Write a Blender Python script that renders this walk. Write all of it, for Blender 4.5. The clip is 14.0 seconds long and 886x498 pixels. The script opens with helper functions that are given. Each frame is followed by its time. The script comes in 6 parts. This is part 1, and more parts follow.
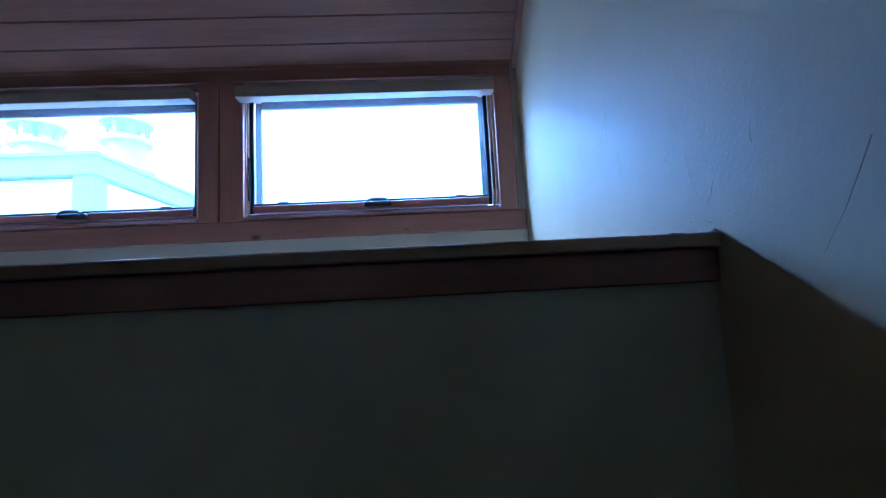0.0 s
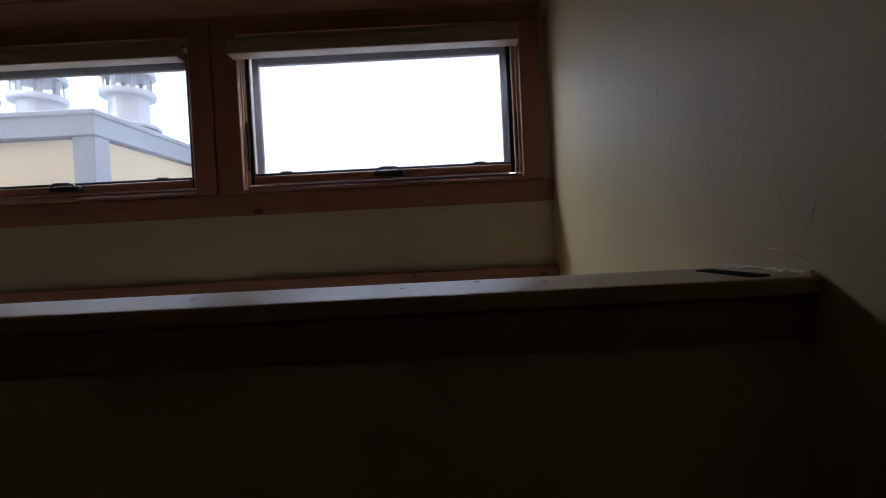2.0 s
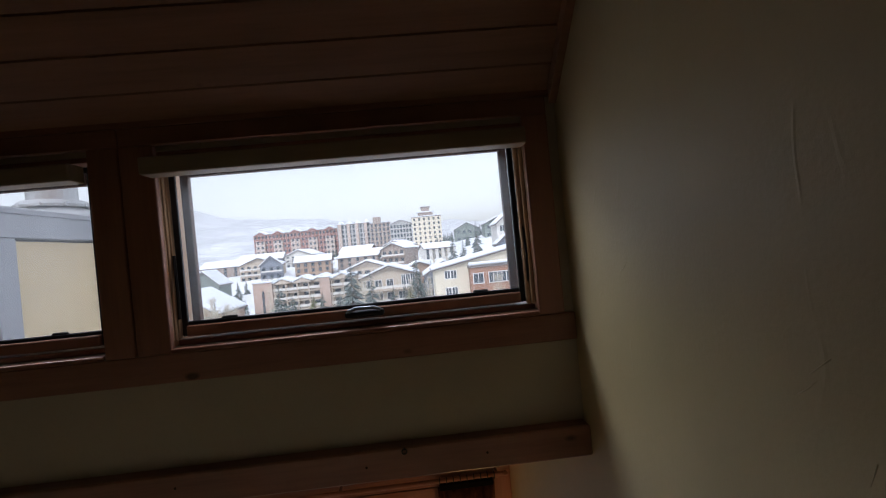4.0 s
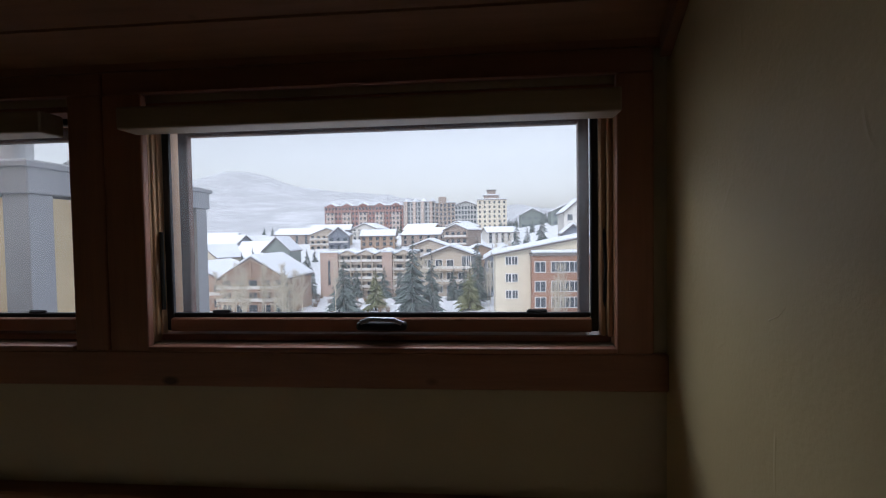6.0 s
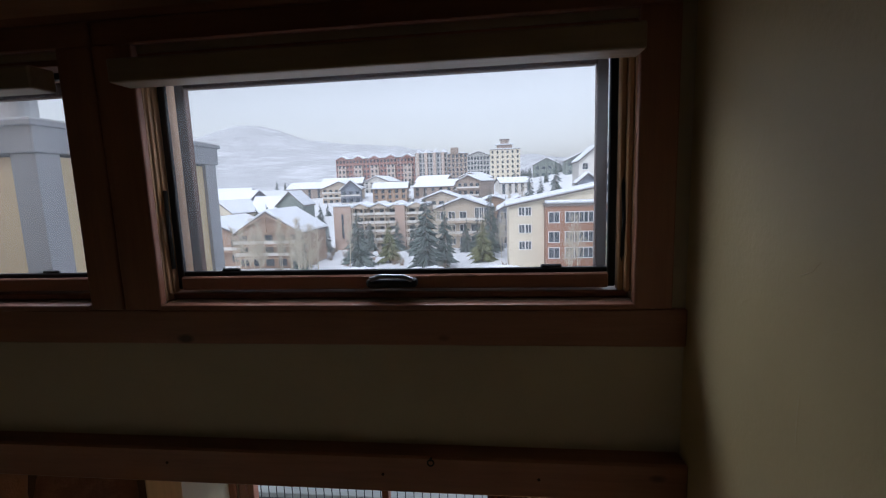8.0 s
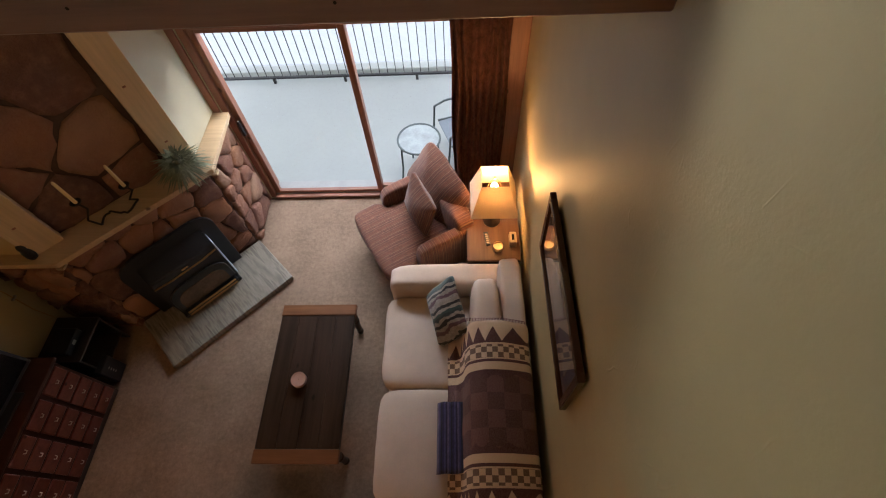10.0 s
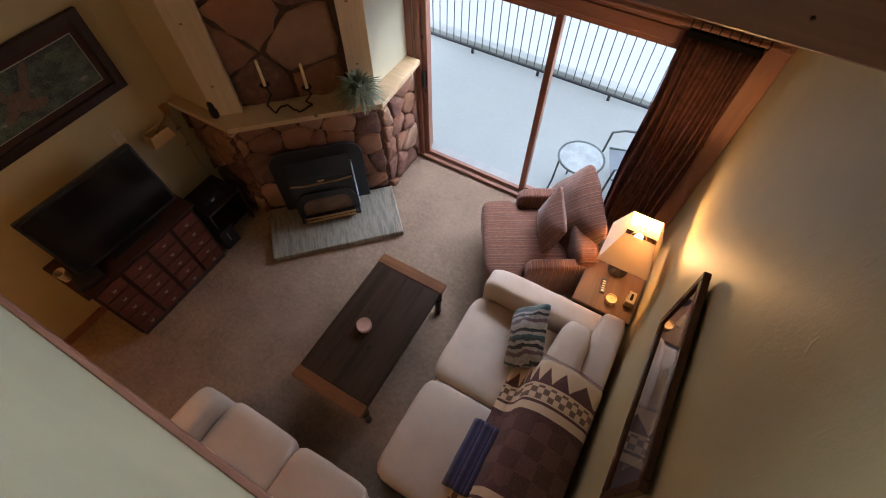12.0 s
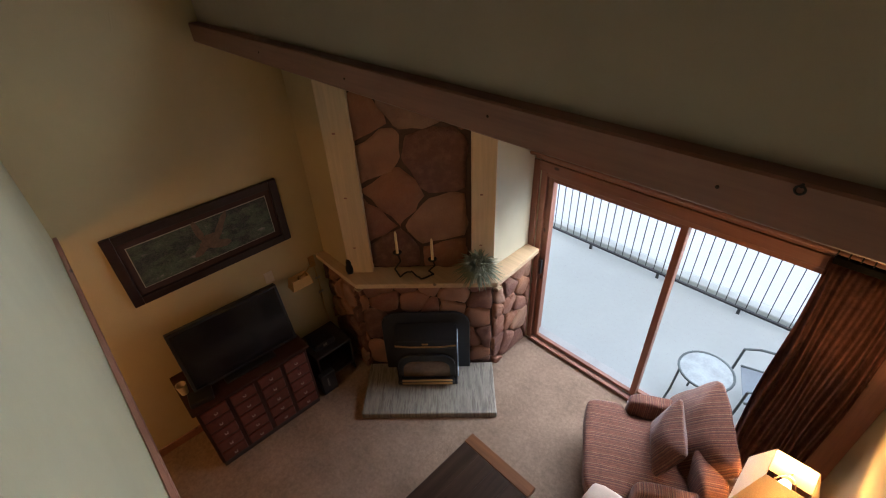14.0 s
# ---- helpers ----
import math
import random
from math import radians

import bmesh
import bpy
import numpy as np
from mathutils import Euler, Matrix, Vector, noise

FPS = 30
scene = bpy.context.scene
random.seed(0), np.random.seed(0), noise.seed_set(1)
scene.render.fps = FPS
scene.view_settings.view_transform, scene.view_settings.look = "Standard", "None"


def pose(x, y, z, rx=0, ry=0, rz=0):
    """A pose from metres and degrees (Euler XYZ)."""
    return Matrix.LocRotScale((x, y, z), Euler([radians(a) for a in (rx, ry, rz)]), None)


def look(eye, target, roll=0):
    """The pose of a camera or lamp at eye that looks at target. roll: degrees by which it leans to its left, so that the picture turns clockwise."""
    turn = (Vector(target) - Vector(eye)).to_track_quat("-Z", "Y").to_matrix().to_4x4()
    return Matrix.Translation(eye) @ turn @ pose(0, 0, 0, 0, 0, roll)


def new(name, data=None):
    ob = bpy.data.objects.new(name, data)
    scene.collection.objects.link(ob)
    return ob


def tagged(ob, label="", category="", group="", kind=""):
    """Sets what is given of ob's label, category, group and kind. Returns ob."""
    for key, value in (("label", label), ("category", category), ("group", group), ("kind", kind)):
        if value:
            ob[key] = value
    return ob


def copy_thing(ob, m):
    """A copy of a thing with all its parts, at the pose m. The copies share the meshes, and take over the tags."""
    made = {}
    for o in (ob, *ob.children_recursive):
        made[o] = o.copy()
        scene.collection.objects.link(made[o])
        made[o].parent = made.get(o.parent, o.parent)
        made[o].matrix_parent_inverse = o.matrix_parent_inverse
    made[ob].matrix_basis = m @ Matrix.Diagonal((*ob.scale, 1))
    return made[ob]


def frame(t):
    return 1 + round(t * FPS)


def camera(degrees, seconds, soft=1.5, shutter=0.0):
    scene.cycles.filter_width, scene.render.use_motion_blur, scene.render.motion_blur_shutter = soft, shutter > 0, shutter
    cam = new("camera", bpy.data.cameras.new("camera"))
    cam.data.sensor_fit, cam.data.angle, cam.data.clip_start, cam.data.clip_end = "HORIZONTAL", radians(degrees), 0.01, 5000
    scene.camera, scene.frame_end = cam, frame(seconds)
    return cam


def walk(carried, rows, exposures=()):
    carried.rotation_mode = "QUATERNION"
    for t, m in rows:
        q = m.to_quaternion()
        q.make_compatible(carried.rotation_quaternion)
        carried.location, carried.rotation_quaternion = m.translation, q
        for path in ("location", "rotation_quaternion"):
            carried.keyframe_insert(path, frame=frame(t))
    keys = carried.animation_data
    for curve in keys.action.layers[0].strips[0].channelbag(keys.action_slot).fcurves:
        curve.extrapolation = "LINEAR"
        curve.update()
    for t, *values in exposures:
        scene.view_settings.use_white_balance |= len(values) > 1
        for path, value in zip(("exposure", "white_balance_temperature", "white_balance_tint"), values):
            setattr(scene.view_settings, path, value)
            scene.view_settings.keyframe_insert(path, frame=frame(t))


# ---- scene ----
cam = camera(88.9, 14.0, soft=1.1)
PATH = [
    (0, (-0.56, -2.419, 3.36), (-0.463, -0.434, 3.57), -3.0),
    (0.5, (-0.539, -2.448, 3.344), (-0.519, -0.453, 3.487), -2.5),
    (1, (-0.507, -2.338, 3.397), (-0.565, -0.34, 3.467), -2.2),
    (1.5, (-0.494, -2.275, 3.53), (-0.569, -0.277, 3.543), -2.4),
    (2, (-0.529, -2.236, 3.54), (-0.531, -0.237, 3.497), -2.9),
    (2.5, (-0.526, -2.174, 3.731), (-0.429, -0.179, 3.627), -4.0),
    (3, (-0.54, -2.09, 3.785), (-0.404, -0.095, 3.736), -4.7),
    (3.5, (-0.53, -1.787, 3.949), (-0.378, 0.207, 3.969), -5.2),
    (4, (-0.559, -1.732, 4.1), (-0.446, 0.265, 4.099), -5.5),
    (4.2, (-0.548, -1.693, 4.148), (-0.491, 0.305, 4.104), -5.1),
    (6.5, (-0.488, -1.22, 4.151), (-0.67, 0.771, 4.087), -1.0),
    (7, (-0.493, -1.183, 4.158), (-0.687, 0.806, 4.106), -1.9),
    (7.5, (-0.495, -1.222, 4.167), (-0.724, 0.763, 4.101), -2.2),
    (8, (-0.485, -1.251, 4.155), (-0.712, 0.717, 3.881), -1.9),
    (8.5, (-0.495, -1.284, 4.09), (-0.685, 0.604, 3.458), -2.0),
    (9, (-0.532, -1.279, 4.073), (-0.64, 0.354, 2.923), -3.2),
    (9.2, (-0.52, -1.263, 4.051), (-0.61, 0.255, 2.752), -4.0),
    (11.3, (-0.513, -1.084, 3.824), (-0.606, -0.445, 1.931), -1.3),
    (11.5, (-0.521, -1.093, 3.815), (-0.688, -0.377, 1.956), 0.9),
    (12, (-0.563, -1.11, 3.805), (-1.095, -0.177, 2.118), 0.4),
    (12.5, (-0.572, -1.101, 3.806), (-1.502, -0.054, 2.378), -2.4),
    (13, (-0.583, -1.098, 3.813), (-1.66, -0.002, 2.532), -3.1),
    (13.5, (-0.584, -1.108, 3.814), (-1.738, -0.006, 2.609), -2.7),
    (14, (-0.584, -1.119, 3.823), (-1.788, -0.017, 2.667), -2.7),
]
walk(cam, [(t, look(eye, aim, roll)) for t, eye, aim, roll in PATH],
     [(0.0, 2.9, 3200, 9), (0.5, 1.6, 3850, 11), (1.0, 1.1, 4900, 12), (1.5, 0.95, 5100, 13), (2.0, 0.95, 5400, 13), (2.5, 0.85, 5600, 13), (3.0, 0.75, 5800, 13), (3.5, 0.45, 5800, 13), (4.2, 0.25, 5800, 13), (6.5, 0.0, 5800, 13),
      (8.0, -0.05, 5700, 13), (8.5, 0.0, 5700, 13), (9.0, 1.05, 6000, 13), (9.2, 1.2, 6000, 13), (11.3, 1.5, 6100, 12), (12.0, 1.5, 5600, 12), (13.0, 1.4, 5400, 12), (13.5, 1.5, 5550, 12), (14.0, 1.55, 5750, 12)])

# ---- light ----
world = bpy.data.worlds.new("sky")
scene.world = world
world.use_nodes = True
wn = world.node_tree
sky = wn.nodes.new("ShaderNodeTexSky")
sky.sky_type = 'NISHITA'
sky.sun_disc = False
sky.sun_elevation, sky.sun_rotation = radians(55), radians(200)
sky.air_density, sky.dust_density, sky.ozone_density = 1.5, 3.0, 1.0
cloud = wn.nodes.new("ShaderNodeHueSaturation")  # thick overcast takes most of the blue out
cloud.inputs["Saturation"].default_value = 0.2
wn.links.new(sky.outputs[0], cloud.inputs["Color"])
wn.links.new(cloud.outputs[0], wn.nodes["Background"].inputs[0])
wn.nodes["Background"].inputs[1].default_value = 0.19
sun_data = bpy.data.lights.new("sun", 'SUN')
sun_data.energy, sun_data.angle, sun_data.color = 1.0, radians(25), (1.0, 0.96, 0.9)
sun = new("sun", sun_data)
sun.matrix_world = look((0, 0, 60), (8, 22, 27))


def sky_lamp(name, eye, aim, w, h, watts):
    """The sky's light at a window, as an area lamp at the head of its opening."""
    d = bpy.data.lights.new(name, 'AREA')
    d.shape, d.size, d.size_y, d.energy, d.color = 'RECTANGLE', w, h, watts, (0.93, 0.97, 1.0)
    d.spread = radians(150)
    o = new(name, d)
    o.matrix_world = look(eye, aim)


sky_lamp("skylight_door", (-1.43, 2.75, 2.62), (-1.43, -0.6, 0.3), 2.3, 0.9, 26)
sky_lamp("skylight_window", (-0.83, 0.62, 4.98), (-0.83, -1.4, 3.6), 1.4, 0.5, 6.5)
sky_lamp("skylight_window_west", (-2.47, 0.62, 4.98), (-2.47, -1.4, 3.6), 1.4, 0.5, 6.5)


# ---- materials ----
def nodes(name):
    m = bpy.data.materials.new(name)
    m.use_nodes = True
    return m, m.node_tree, m.node_tree.nodes["Principled BSDF"]


def link(t, a, b):
    t.links.new(a, b)


def coords(t, scale=(1, 1, 1), kind="Object"):
    c = t.nodes.new("ShaderNodeTexCoord")
    mp = t.nodes.new("ShaderNodeMapping")
    mp.inputs["Scale"].default_value = scale
    link(t, c.outputs[kind], mp.inputs[0])
    return mp.outputs[0]


def noise_tex(t, vec, scale, detail=4, rough=0.55):
    n = t.nodes.new("ShaderNodeTexNoise")
    n.inputs["Scale"].default_value, n.inputs["Detail"].default_value, n.inputs["Roughness"].default_value = scale, detail, rough
    link(t, vec, n.inputs["Vector"])
    return n.outputs["Fac"]


def ramp(t, fac, stops):
    r = t.nodes.new("ShaderNodeValToRGB")
    els = r.color_ramp.elements
    while len(els) < len(stops):
        els.new(0.5)
    for e, (p, c) in zip(els, stops):
        e.position, e.color = p, (*c, 1)
    link(t, fac, r.inputs[0])
    return r.outputs[0]


def mixc(t, fac, a, b, mode='MIX'):
    m = t.nodes.new("ShaderNodeMix")
    m.data_type, m.blend_type = 'RGBA', mode
    for sock, v in ((m.inputs[0], fac), (m.inputs[6], a), (m.inputs[7], b)):
        if isinstance(v, (int, float)):
            sock.default_value = v
        elif isinstance(v, tuple):
            sock.default_value = (*v, 1)
        else:
            link(t, v, sock)
    return m.outputs[2]


def bump(t, bsdf, fac, strength, dist):
    b = t.nodes.new("ShaderNodeBump")
    b.inputs["Strength"].default_value, b.inputs["Distance"].default_value = strength, dist
    link(t, fac, b.inputs["Height"])
    link(t, b.outputs[0], bsdf.inputs["Normal"])


def shade(c, k):
    return tuple(min(1, v * k) for v in c)


def plain(name, color, rough=0.6, metal=0.0, vary=0.12, scale=6.0, fine=60.0, relief=0.15, depth=0.002, obj_vary=0.0, spec=0.5):
    """A surface with variation at two scales and fine relief."""
    m, t, b = nodes(name)
    v = coords(t)
    big, small = noise_tex(t, v, scale), noise_tex(t, v, fine, 6)
    c1 = ramp(t, big, [(0.3, shade(color, 1 - vary)), (0.7, shade(color, 1 + vary))])
    c2 = mixc(t, 0.35, c1, ramp(t, small, [(0.3, shade(color, 1 - vary)), (0.7, shade(color, 1 + vary))]))
    if obj_vary:
        o = t.nodes.new("ShaderNodeObjectInfo")
        c2 = mixc(t, 1.0, c2, ramp(t, o.outputs["Random"], [(0, (1 - obj_vary,) * 3), (1, (1, 1, 1))]), 'MULTIPLY')
    link(t, c2, b.inputs["Base Color"])
    b.inputs["Roughness"].default_value, b.inputs["Metallic"].default_value = rough, metal
    b.inputs["Specular IOR Level"].default_value = spec
    bump(t, b, small, relief, depth)
    return m


def wood(name, color, rough=0.45, along=0, grain=14.0, vary=0.3, knots=True, obj_vary=0.15, spec=0.5):
    """Sawn timber with grain along one axis, and knots."""
    m, t, b = nodes(name)
    s = [grain, grain, grain]
    s[along] = grain * 0.06
    v = coords(t, tuple(s))
    g = noise_tex(t, v, 1.6, 6, 0.6)
    fine = noise_tex(t, v, 6.0, 4, 0.6)
    c = ramp(t, g, [(0.25, shade(color, 1 - vary)), (0.5, color), (0.75, shade(color, 1 + vary * 0.7))])
    c = mixc(t, 0.3, c, ramp(t, fine, [(0.3, shade(color, 0.7)), (0.7, shade(color, 1.2))]))
    if knots:
        s2 = [5.0, 5.0, 5.0]
        s2[along] = 2.6
        vo = t.nodes.new("ShaderNodeTexVoronoi")
        link(t, coords(t, tuple(s2)), vo.inputs["Vector"])
        vo.inputs["Scale"].default_value = 1.0
        k = ramp(t, vo.outputs["Distance"], [(0.045, (1, 1, 1)), (0.085, (0, 0, 0))])
        c = mixc(t, k, c, shade(color, 0.25))
    o = t.nodes.new("ShaderNodeObjectInfo")
    c = mixc(t, 1.0, c, ramp(t, o.outputs["Random"], [(0, (1 - obj_vary,) * 3), (1, (1, 1, 1))]), 'MULTIPLY')
    link(t, c, b.inputs["Base Color"])
    b.inputs["Roughness"].default_value = rough
    b.inputs["Specular IOR Level"].default_value = spec
    bump(t, b, fine, 0.15, 0.002)
    return m


def stripes(name, colors, axis, per_metre, rough=0.9, wobble=0.15):
    """Woven cloth with stripes across one axis, from a ramp of colours."""
    m, t, b = nodes(name)
    v = coords(t)
    sep = t.nodes.new("ShaderNodeSeparateXYZ")
    link(t, v, sep.inputs[0])
    mul = t.nodes.new("ShaderNodeMath")
    mul.operation = 'MULTIPLY'
    mul.inputs[1].default_value = per_metre
    link(t, sep.outputs[axis], mul.inputs[0])
    nz = noise_tex(t, v, 7)
    add = t.nodes.new("ShaderNodeMath")
    add.operation = 'MULTIPLY_ADD'
    add.inputs[1].default_value = wobble
    link(t, nz, add.inputs[0])
    link(t, mul.outputs[0], add.inputs[2])
    fr = t.nodes.new("ShaderNodeMath")
    fr.operation = 'FRACT'
    link(t, add.outputs[0], fr.inputs[0])
    n = len(colors)
    r = t.nodes.new("ShaderNodeValToRGB")
    r.color_ramp.interpolation = 'CONSTANT'
    els = r.color_ramp.elements
    while len(els) < n:
        els.new(0.5)
    for i, (e, c) in enumerate(zip(els, colors)):
        e.position, e.color = i / n, (*c, 1)
    link(t, fr.outputs[0], r.inputs[0])
    fine = noise_tex(t, v, 160, 3)
    c = mixc(t, 1.0, r.outputs[0], ramp(t, fine, [(0.3, (0.55, 0.55, 0.55)), (0.7, (1, 1, 1))]), 'MULTIPLY')
    c = mixc(t, 1.0, c, ramp(t, noise_tex(t, v, 26, 5, 0.7), [(0.35, (0.7, 0.7, 0.7)), (0.65, (1, 1, 1))]), 'MULTIPLY')
    link(t, c, b.inputs["Base Color"])
    b.inputs["Roughness"].default_value = rough
    b.inputs["Sheen Weight"].default_value = 0.2
    bump(t, b, fine, 0.5, 0.002)
    return m


def glass_mat(name, tint=(1, 1, 1), rough=0.0):
    m, t, b = nodes(name)
    b.inputs["Base Color"].default_value = (*tint, 1)
    b.inputs["Transmission Weight"].default_value = 1.0
    b.inputs["Roughness"].default_value, b.inputs["IOR"].default_value = rough, 1.05
    return m


def plaster_mat(name, color):
    """Hand-trowelled plaster: soft unevenness, trowel ridges and small pits."""
    m, t, b = nodes(name)
    v = coords(t)
    big, mid, fine = noise_tex(t, v, 1.1, 3), noise_tex(t, v, 5.0, 5), noise_tex(t, v, 90, 4)
    c = ramp(t, big, [(0.3, shade(color, 0.92)), (0.7, shade(color, 1.05))])
    c = mixc(t, 0.3, c, ramp(t, mid, [(0.35, shade(color, 0.9)), (0.65, shade(color, 1.05))]))
    link(t, c, b.inputs["Base Color"])
    b.inputs["Roughness"].default_value = 0.55
    ridge = noise_tex(t, coords(t, (3.0, 3.0, 1.6)), 2.2, 8, 0.62)
    h = mixc(t, 0.25, ridge, fine)

    def scratches(scale, squash, width, patch):
        n1 = noise_tex(t, coords(t, squash), scale, 2, 0.5)
        s = t.nodes.new("ShaderNodeMath")
        s.operation = 'SUBTRACT'
        link(t, n1, s.inputs[0])
        s.inputs[1].default_value = 0.5
        ab = t.nodes.new("ShaderNodeMath")
        ab.operation = 'ABSOLUTE'
        link(t, s.outputs[0], ab.inputs[0])
        line = ramp(t, ab.outputs[0], [(0.0, (1, 1, 1)), (width, (0, 0, 0))])
        return mixc(t, 1.0, line, ramp(t, noise_tex(t, v, patch, 2), [(0.60, (0, 0, 0)), (0.68, (1, 1, 1))]), 'MULTIPLY')
    marks = mixc(t, 1.0, scratches(2.6, (1, 1.6, 0.5), 0.012, 3.4), scratches(4.5, (1, 1.0, 0.7), 0.016, 5.2), 'ADD')
    h = mixc(t, 0.35, h, marks, 'ADD')
    bump(t, b, h, 0.28, 0.012)
    return m


def carpet_mat(name, color):
    m, t, b = nodes(name)
    v = coords(t)
    tuft, patch = noise_tex(t, v, 160, 3, 0.7), noise_tex(t, v, 3.5, 6, 0.65)
    speck = noise_tex(t, v, 26, 7, 0.75)
    c = mixc(t, 0.5, ramp(t, patch, [(0.32, shade(color, 0.62)), (0.66, shade(color, 1.22))]), ramp(t, speck, [(0.3, shade(color, 0.5)), (0.7, shade(color, 1.4))]))
    link(t, c, b.inputs["Base Color"])
    b.inputs["Roughness"].default_value = 1.0
    b.inputs["Specular IOR Level"].default_value = 0.1
    bump(t, b, mixc(t, 0.5, tuft, speck), 0.9, 0.012)
    return m


M = {}
M["plaster"] = plaster_mat("olive_plaster", (0.55, 0.435, 0.225))
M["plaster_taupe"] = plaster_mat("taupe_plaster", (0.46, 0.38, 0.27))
M["plaster_sage"] = plaster_mat("sage_plaster", (0.60, 0.56, 0.36))
M["plaster_pale"] = plaster_mat("pale_plaster", (0.62, 0.57, 0.40))
M["carpet"] = carpet_mat("tan_carpet", (0.31, 0.215, 0.15))
M["trim"] = wood("red_pine_trim", (0.33, 0.145, 0.092), 0.4, 0)
M["trim_v"] = wood("red_pine_upright", (0.33, 0.145, 0.092), 0.4, 2)
M["planks"] = wood("ceiling_pine", (0.34, 0.17, 0.10), 0.5, 0, 10.0)
M["cap"] = wood("cap_pine", (0.44, 0.28, 0.135), 0.38, 0, 12.0, spec=0.8)
M["cream"] = wood("pale_pine", (0.74, 0.56, 0.34), 0.45, 2, 8.0, 0.15)
M["mantel"] = wood("mantel_pine", (0.60, 0.42, 0.24), 0.4, 0, 8.0, 0.2)
M["black"] = plain("black_metal", (0.012, 0.012, 0.014), 0.4, 0.0, 0.2)
M["dark"] = plain("dark_gap", (0.01, 0.009, 0.008), 0.9, spec=0.05)
M["glass"] = glass_mat("window_glass")
M["snow"] = plain("snow", (0.70, 0.73, 0.78), 0.8, 0, 0.06, 0.4, 8.0, 0.3, 0.02)
M["deck"] = plain("snowy_deck", (0.35, 0.375, 0.365), 0.8, 0, 0.06, 1.2, 20.0, 0.25, 0.006)


# ---- building blocks ----
def thing(name, label, category, m=None, group="", kind=""):
    """An empty at the base of a thing, which parents its parts."""
    ob = new(name)
    ob.matrix_world = m if m is not None else Matrix()
    return tagged(ob, label, category, group, kind)


def part(name, bm, material, parent=None, label="", smooth=False):
    me = bpy.data.meshes.new(name)
    bm.normal_update()
    bm.to_mesh(me)
    bm.free()
    for mat in (material if isinstance(material, list) else [material]):
        me.materials.append(mat)
    if smooth:
        for p in me.polygons:
            p.use_smooth = True
    ob = new(name, me)
    if parent is not None:
        ob.parent = parent
    if label:
        ob["label"] = label
    return ob


def struct(name, bm, material, label, category="structure"):
    return tagged(part(name, bm, material), label, category, kind="structure")


def bx(x0, x1, y0, y1, z0, z1, bev=0.0, seg=1, bm=None):
    """A box, with its edges rounded."""
    one = bmesh.new()
    bmesh.ops.create_cube(one, size=1)
    for v in one.verts:
        v.co = Vector((x0 + (v.co.x + 0.5) * (x1 - x0), y0 + (v.co.y + 0.5) * (y1 - y0), z0 + (v.co.z + 0.5) * (z1 - z0)))
    if bev:
        bmesh.ops.bevel(one, geom=one.edges[:], offset=bev, segments=seg, affect='EDGES', profile=0.5)
    return join(bm, one) if bm is not None else one


def join(bm, other):
    me = bpy.data.meshes.new("tmp")
    other.to_mesh(me)
    other.free()
    bm.from_mesh(me)
    bpy.data.meshes.remove(me)
    return bm


def tube(points, r, seg=8, bm=None, caps=True, r2=None):
    """A round bar through the points; r2: radius at the far end."""
    bm = bm or bmesh.new()
    pts = [Vector(p) for p in points]
    rings = []
    for i, p in enumerate(pts):
        d = (pts[min(i + 1, len(pts) - 1)] - pts[max(i - 1, 0)]).normalized()
        a = d.orthogonal().normalized() if i == 0 else (rings_a - d * rings_a.dot(d)).normalized()
        rings_a = a
        b = d.cross(a)
        rr = r if r2 is None else r + (r2 - r) * i / (len(pts) - 1)
        rings.append([bm.verts.new(p + (a * math.cos(k * math.tau / seg) + b * math.sin(k * math.tau / seg)) * rr) for k in range(seg)])
    for r0, r1 in zip(rings, rings[1:]):
        for k in range(seg):
            bm.faces.new((r0[k], r0[(k + 1) % seg], r1[(k + 1) % seg], r1[k]))
    if caps:
        bm.faces.new(rings[0][::-1])
        bm.faces.new(rings[-1])
    return bm


def lathe(profile, cx=0, cy=0, seg=20, bm=None):
    """A turned body: (radius, z) from bottom to top."""
    bm = bm or bmesh.new()
    rings = [[bm.verts.new((cx + r * math.cos(k * math.tau / seg), cy + r * math.sin(k * math.tau / seg), z)) for k in range(seg)] for r, z in profile]
    for r0, r1 in zip(rings, rings[1:]):
        for k in range(seg):
            bm.faces.new((r0[k], r0[(k + 1) % seg], r1[(k + 1) % seg], r1[k]))
    if profile[0][0] > 0.001:
        bm.faces.new(rings[0][::-1])
    if profile[-1][0] > 0.001:
        bm.faces.new(rings[-1])
    return bm


def prism(outline, z0, z1, bev=0.0):
    """An upright slab over an outline in the plan."""
    bm = bmesh.new()
    lo = [bm.verts.new((x, y, z0)) for x, y in outline]
    hi = [bm.verts.new((x, y, z1)) for x, y in outline]
    n = len(outline)
    bm.faces.new(lo[::-1])
    bm.faces.new(hi)
    for i in range(n):
        bm.faces.new((lo[i], lo[(i + 1) % n], hi[(i + 1) % n], hi[i]))
    bmesh.ops.recalc_face_normals(bm, faces=bm.faces[:])
    if bev:
        bmesh.ops.bevel(bm, geom=bm.edges[:], offset=bev, segments=2, affect='EDGES', profile=0.5)
    return bm


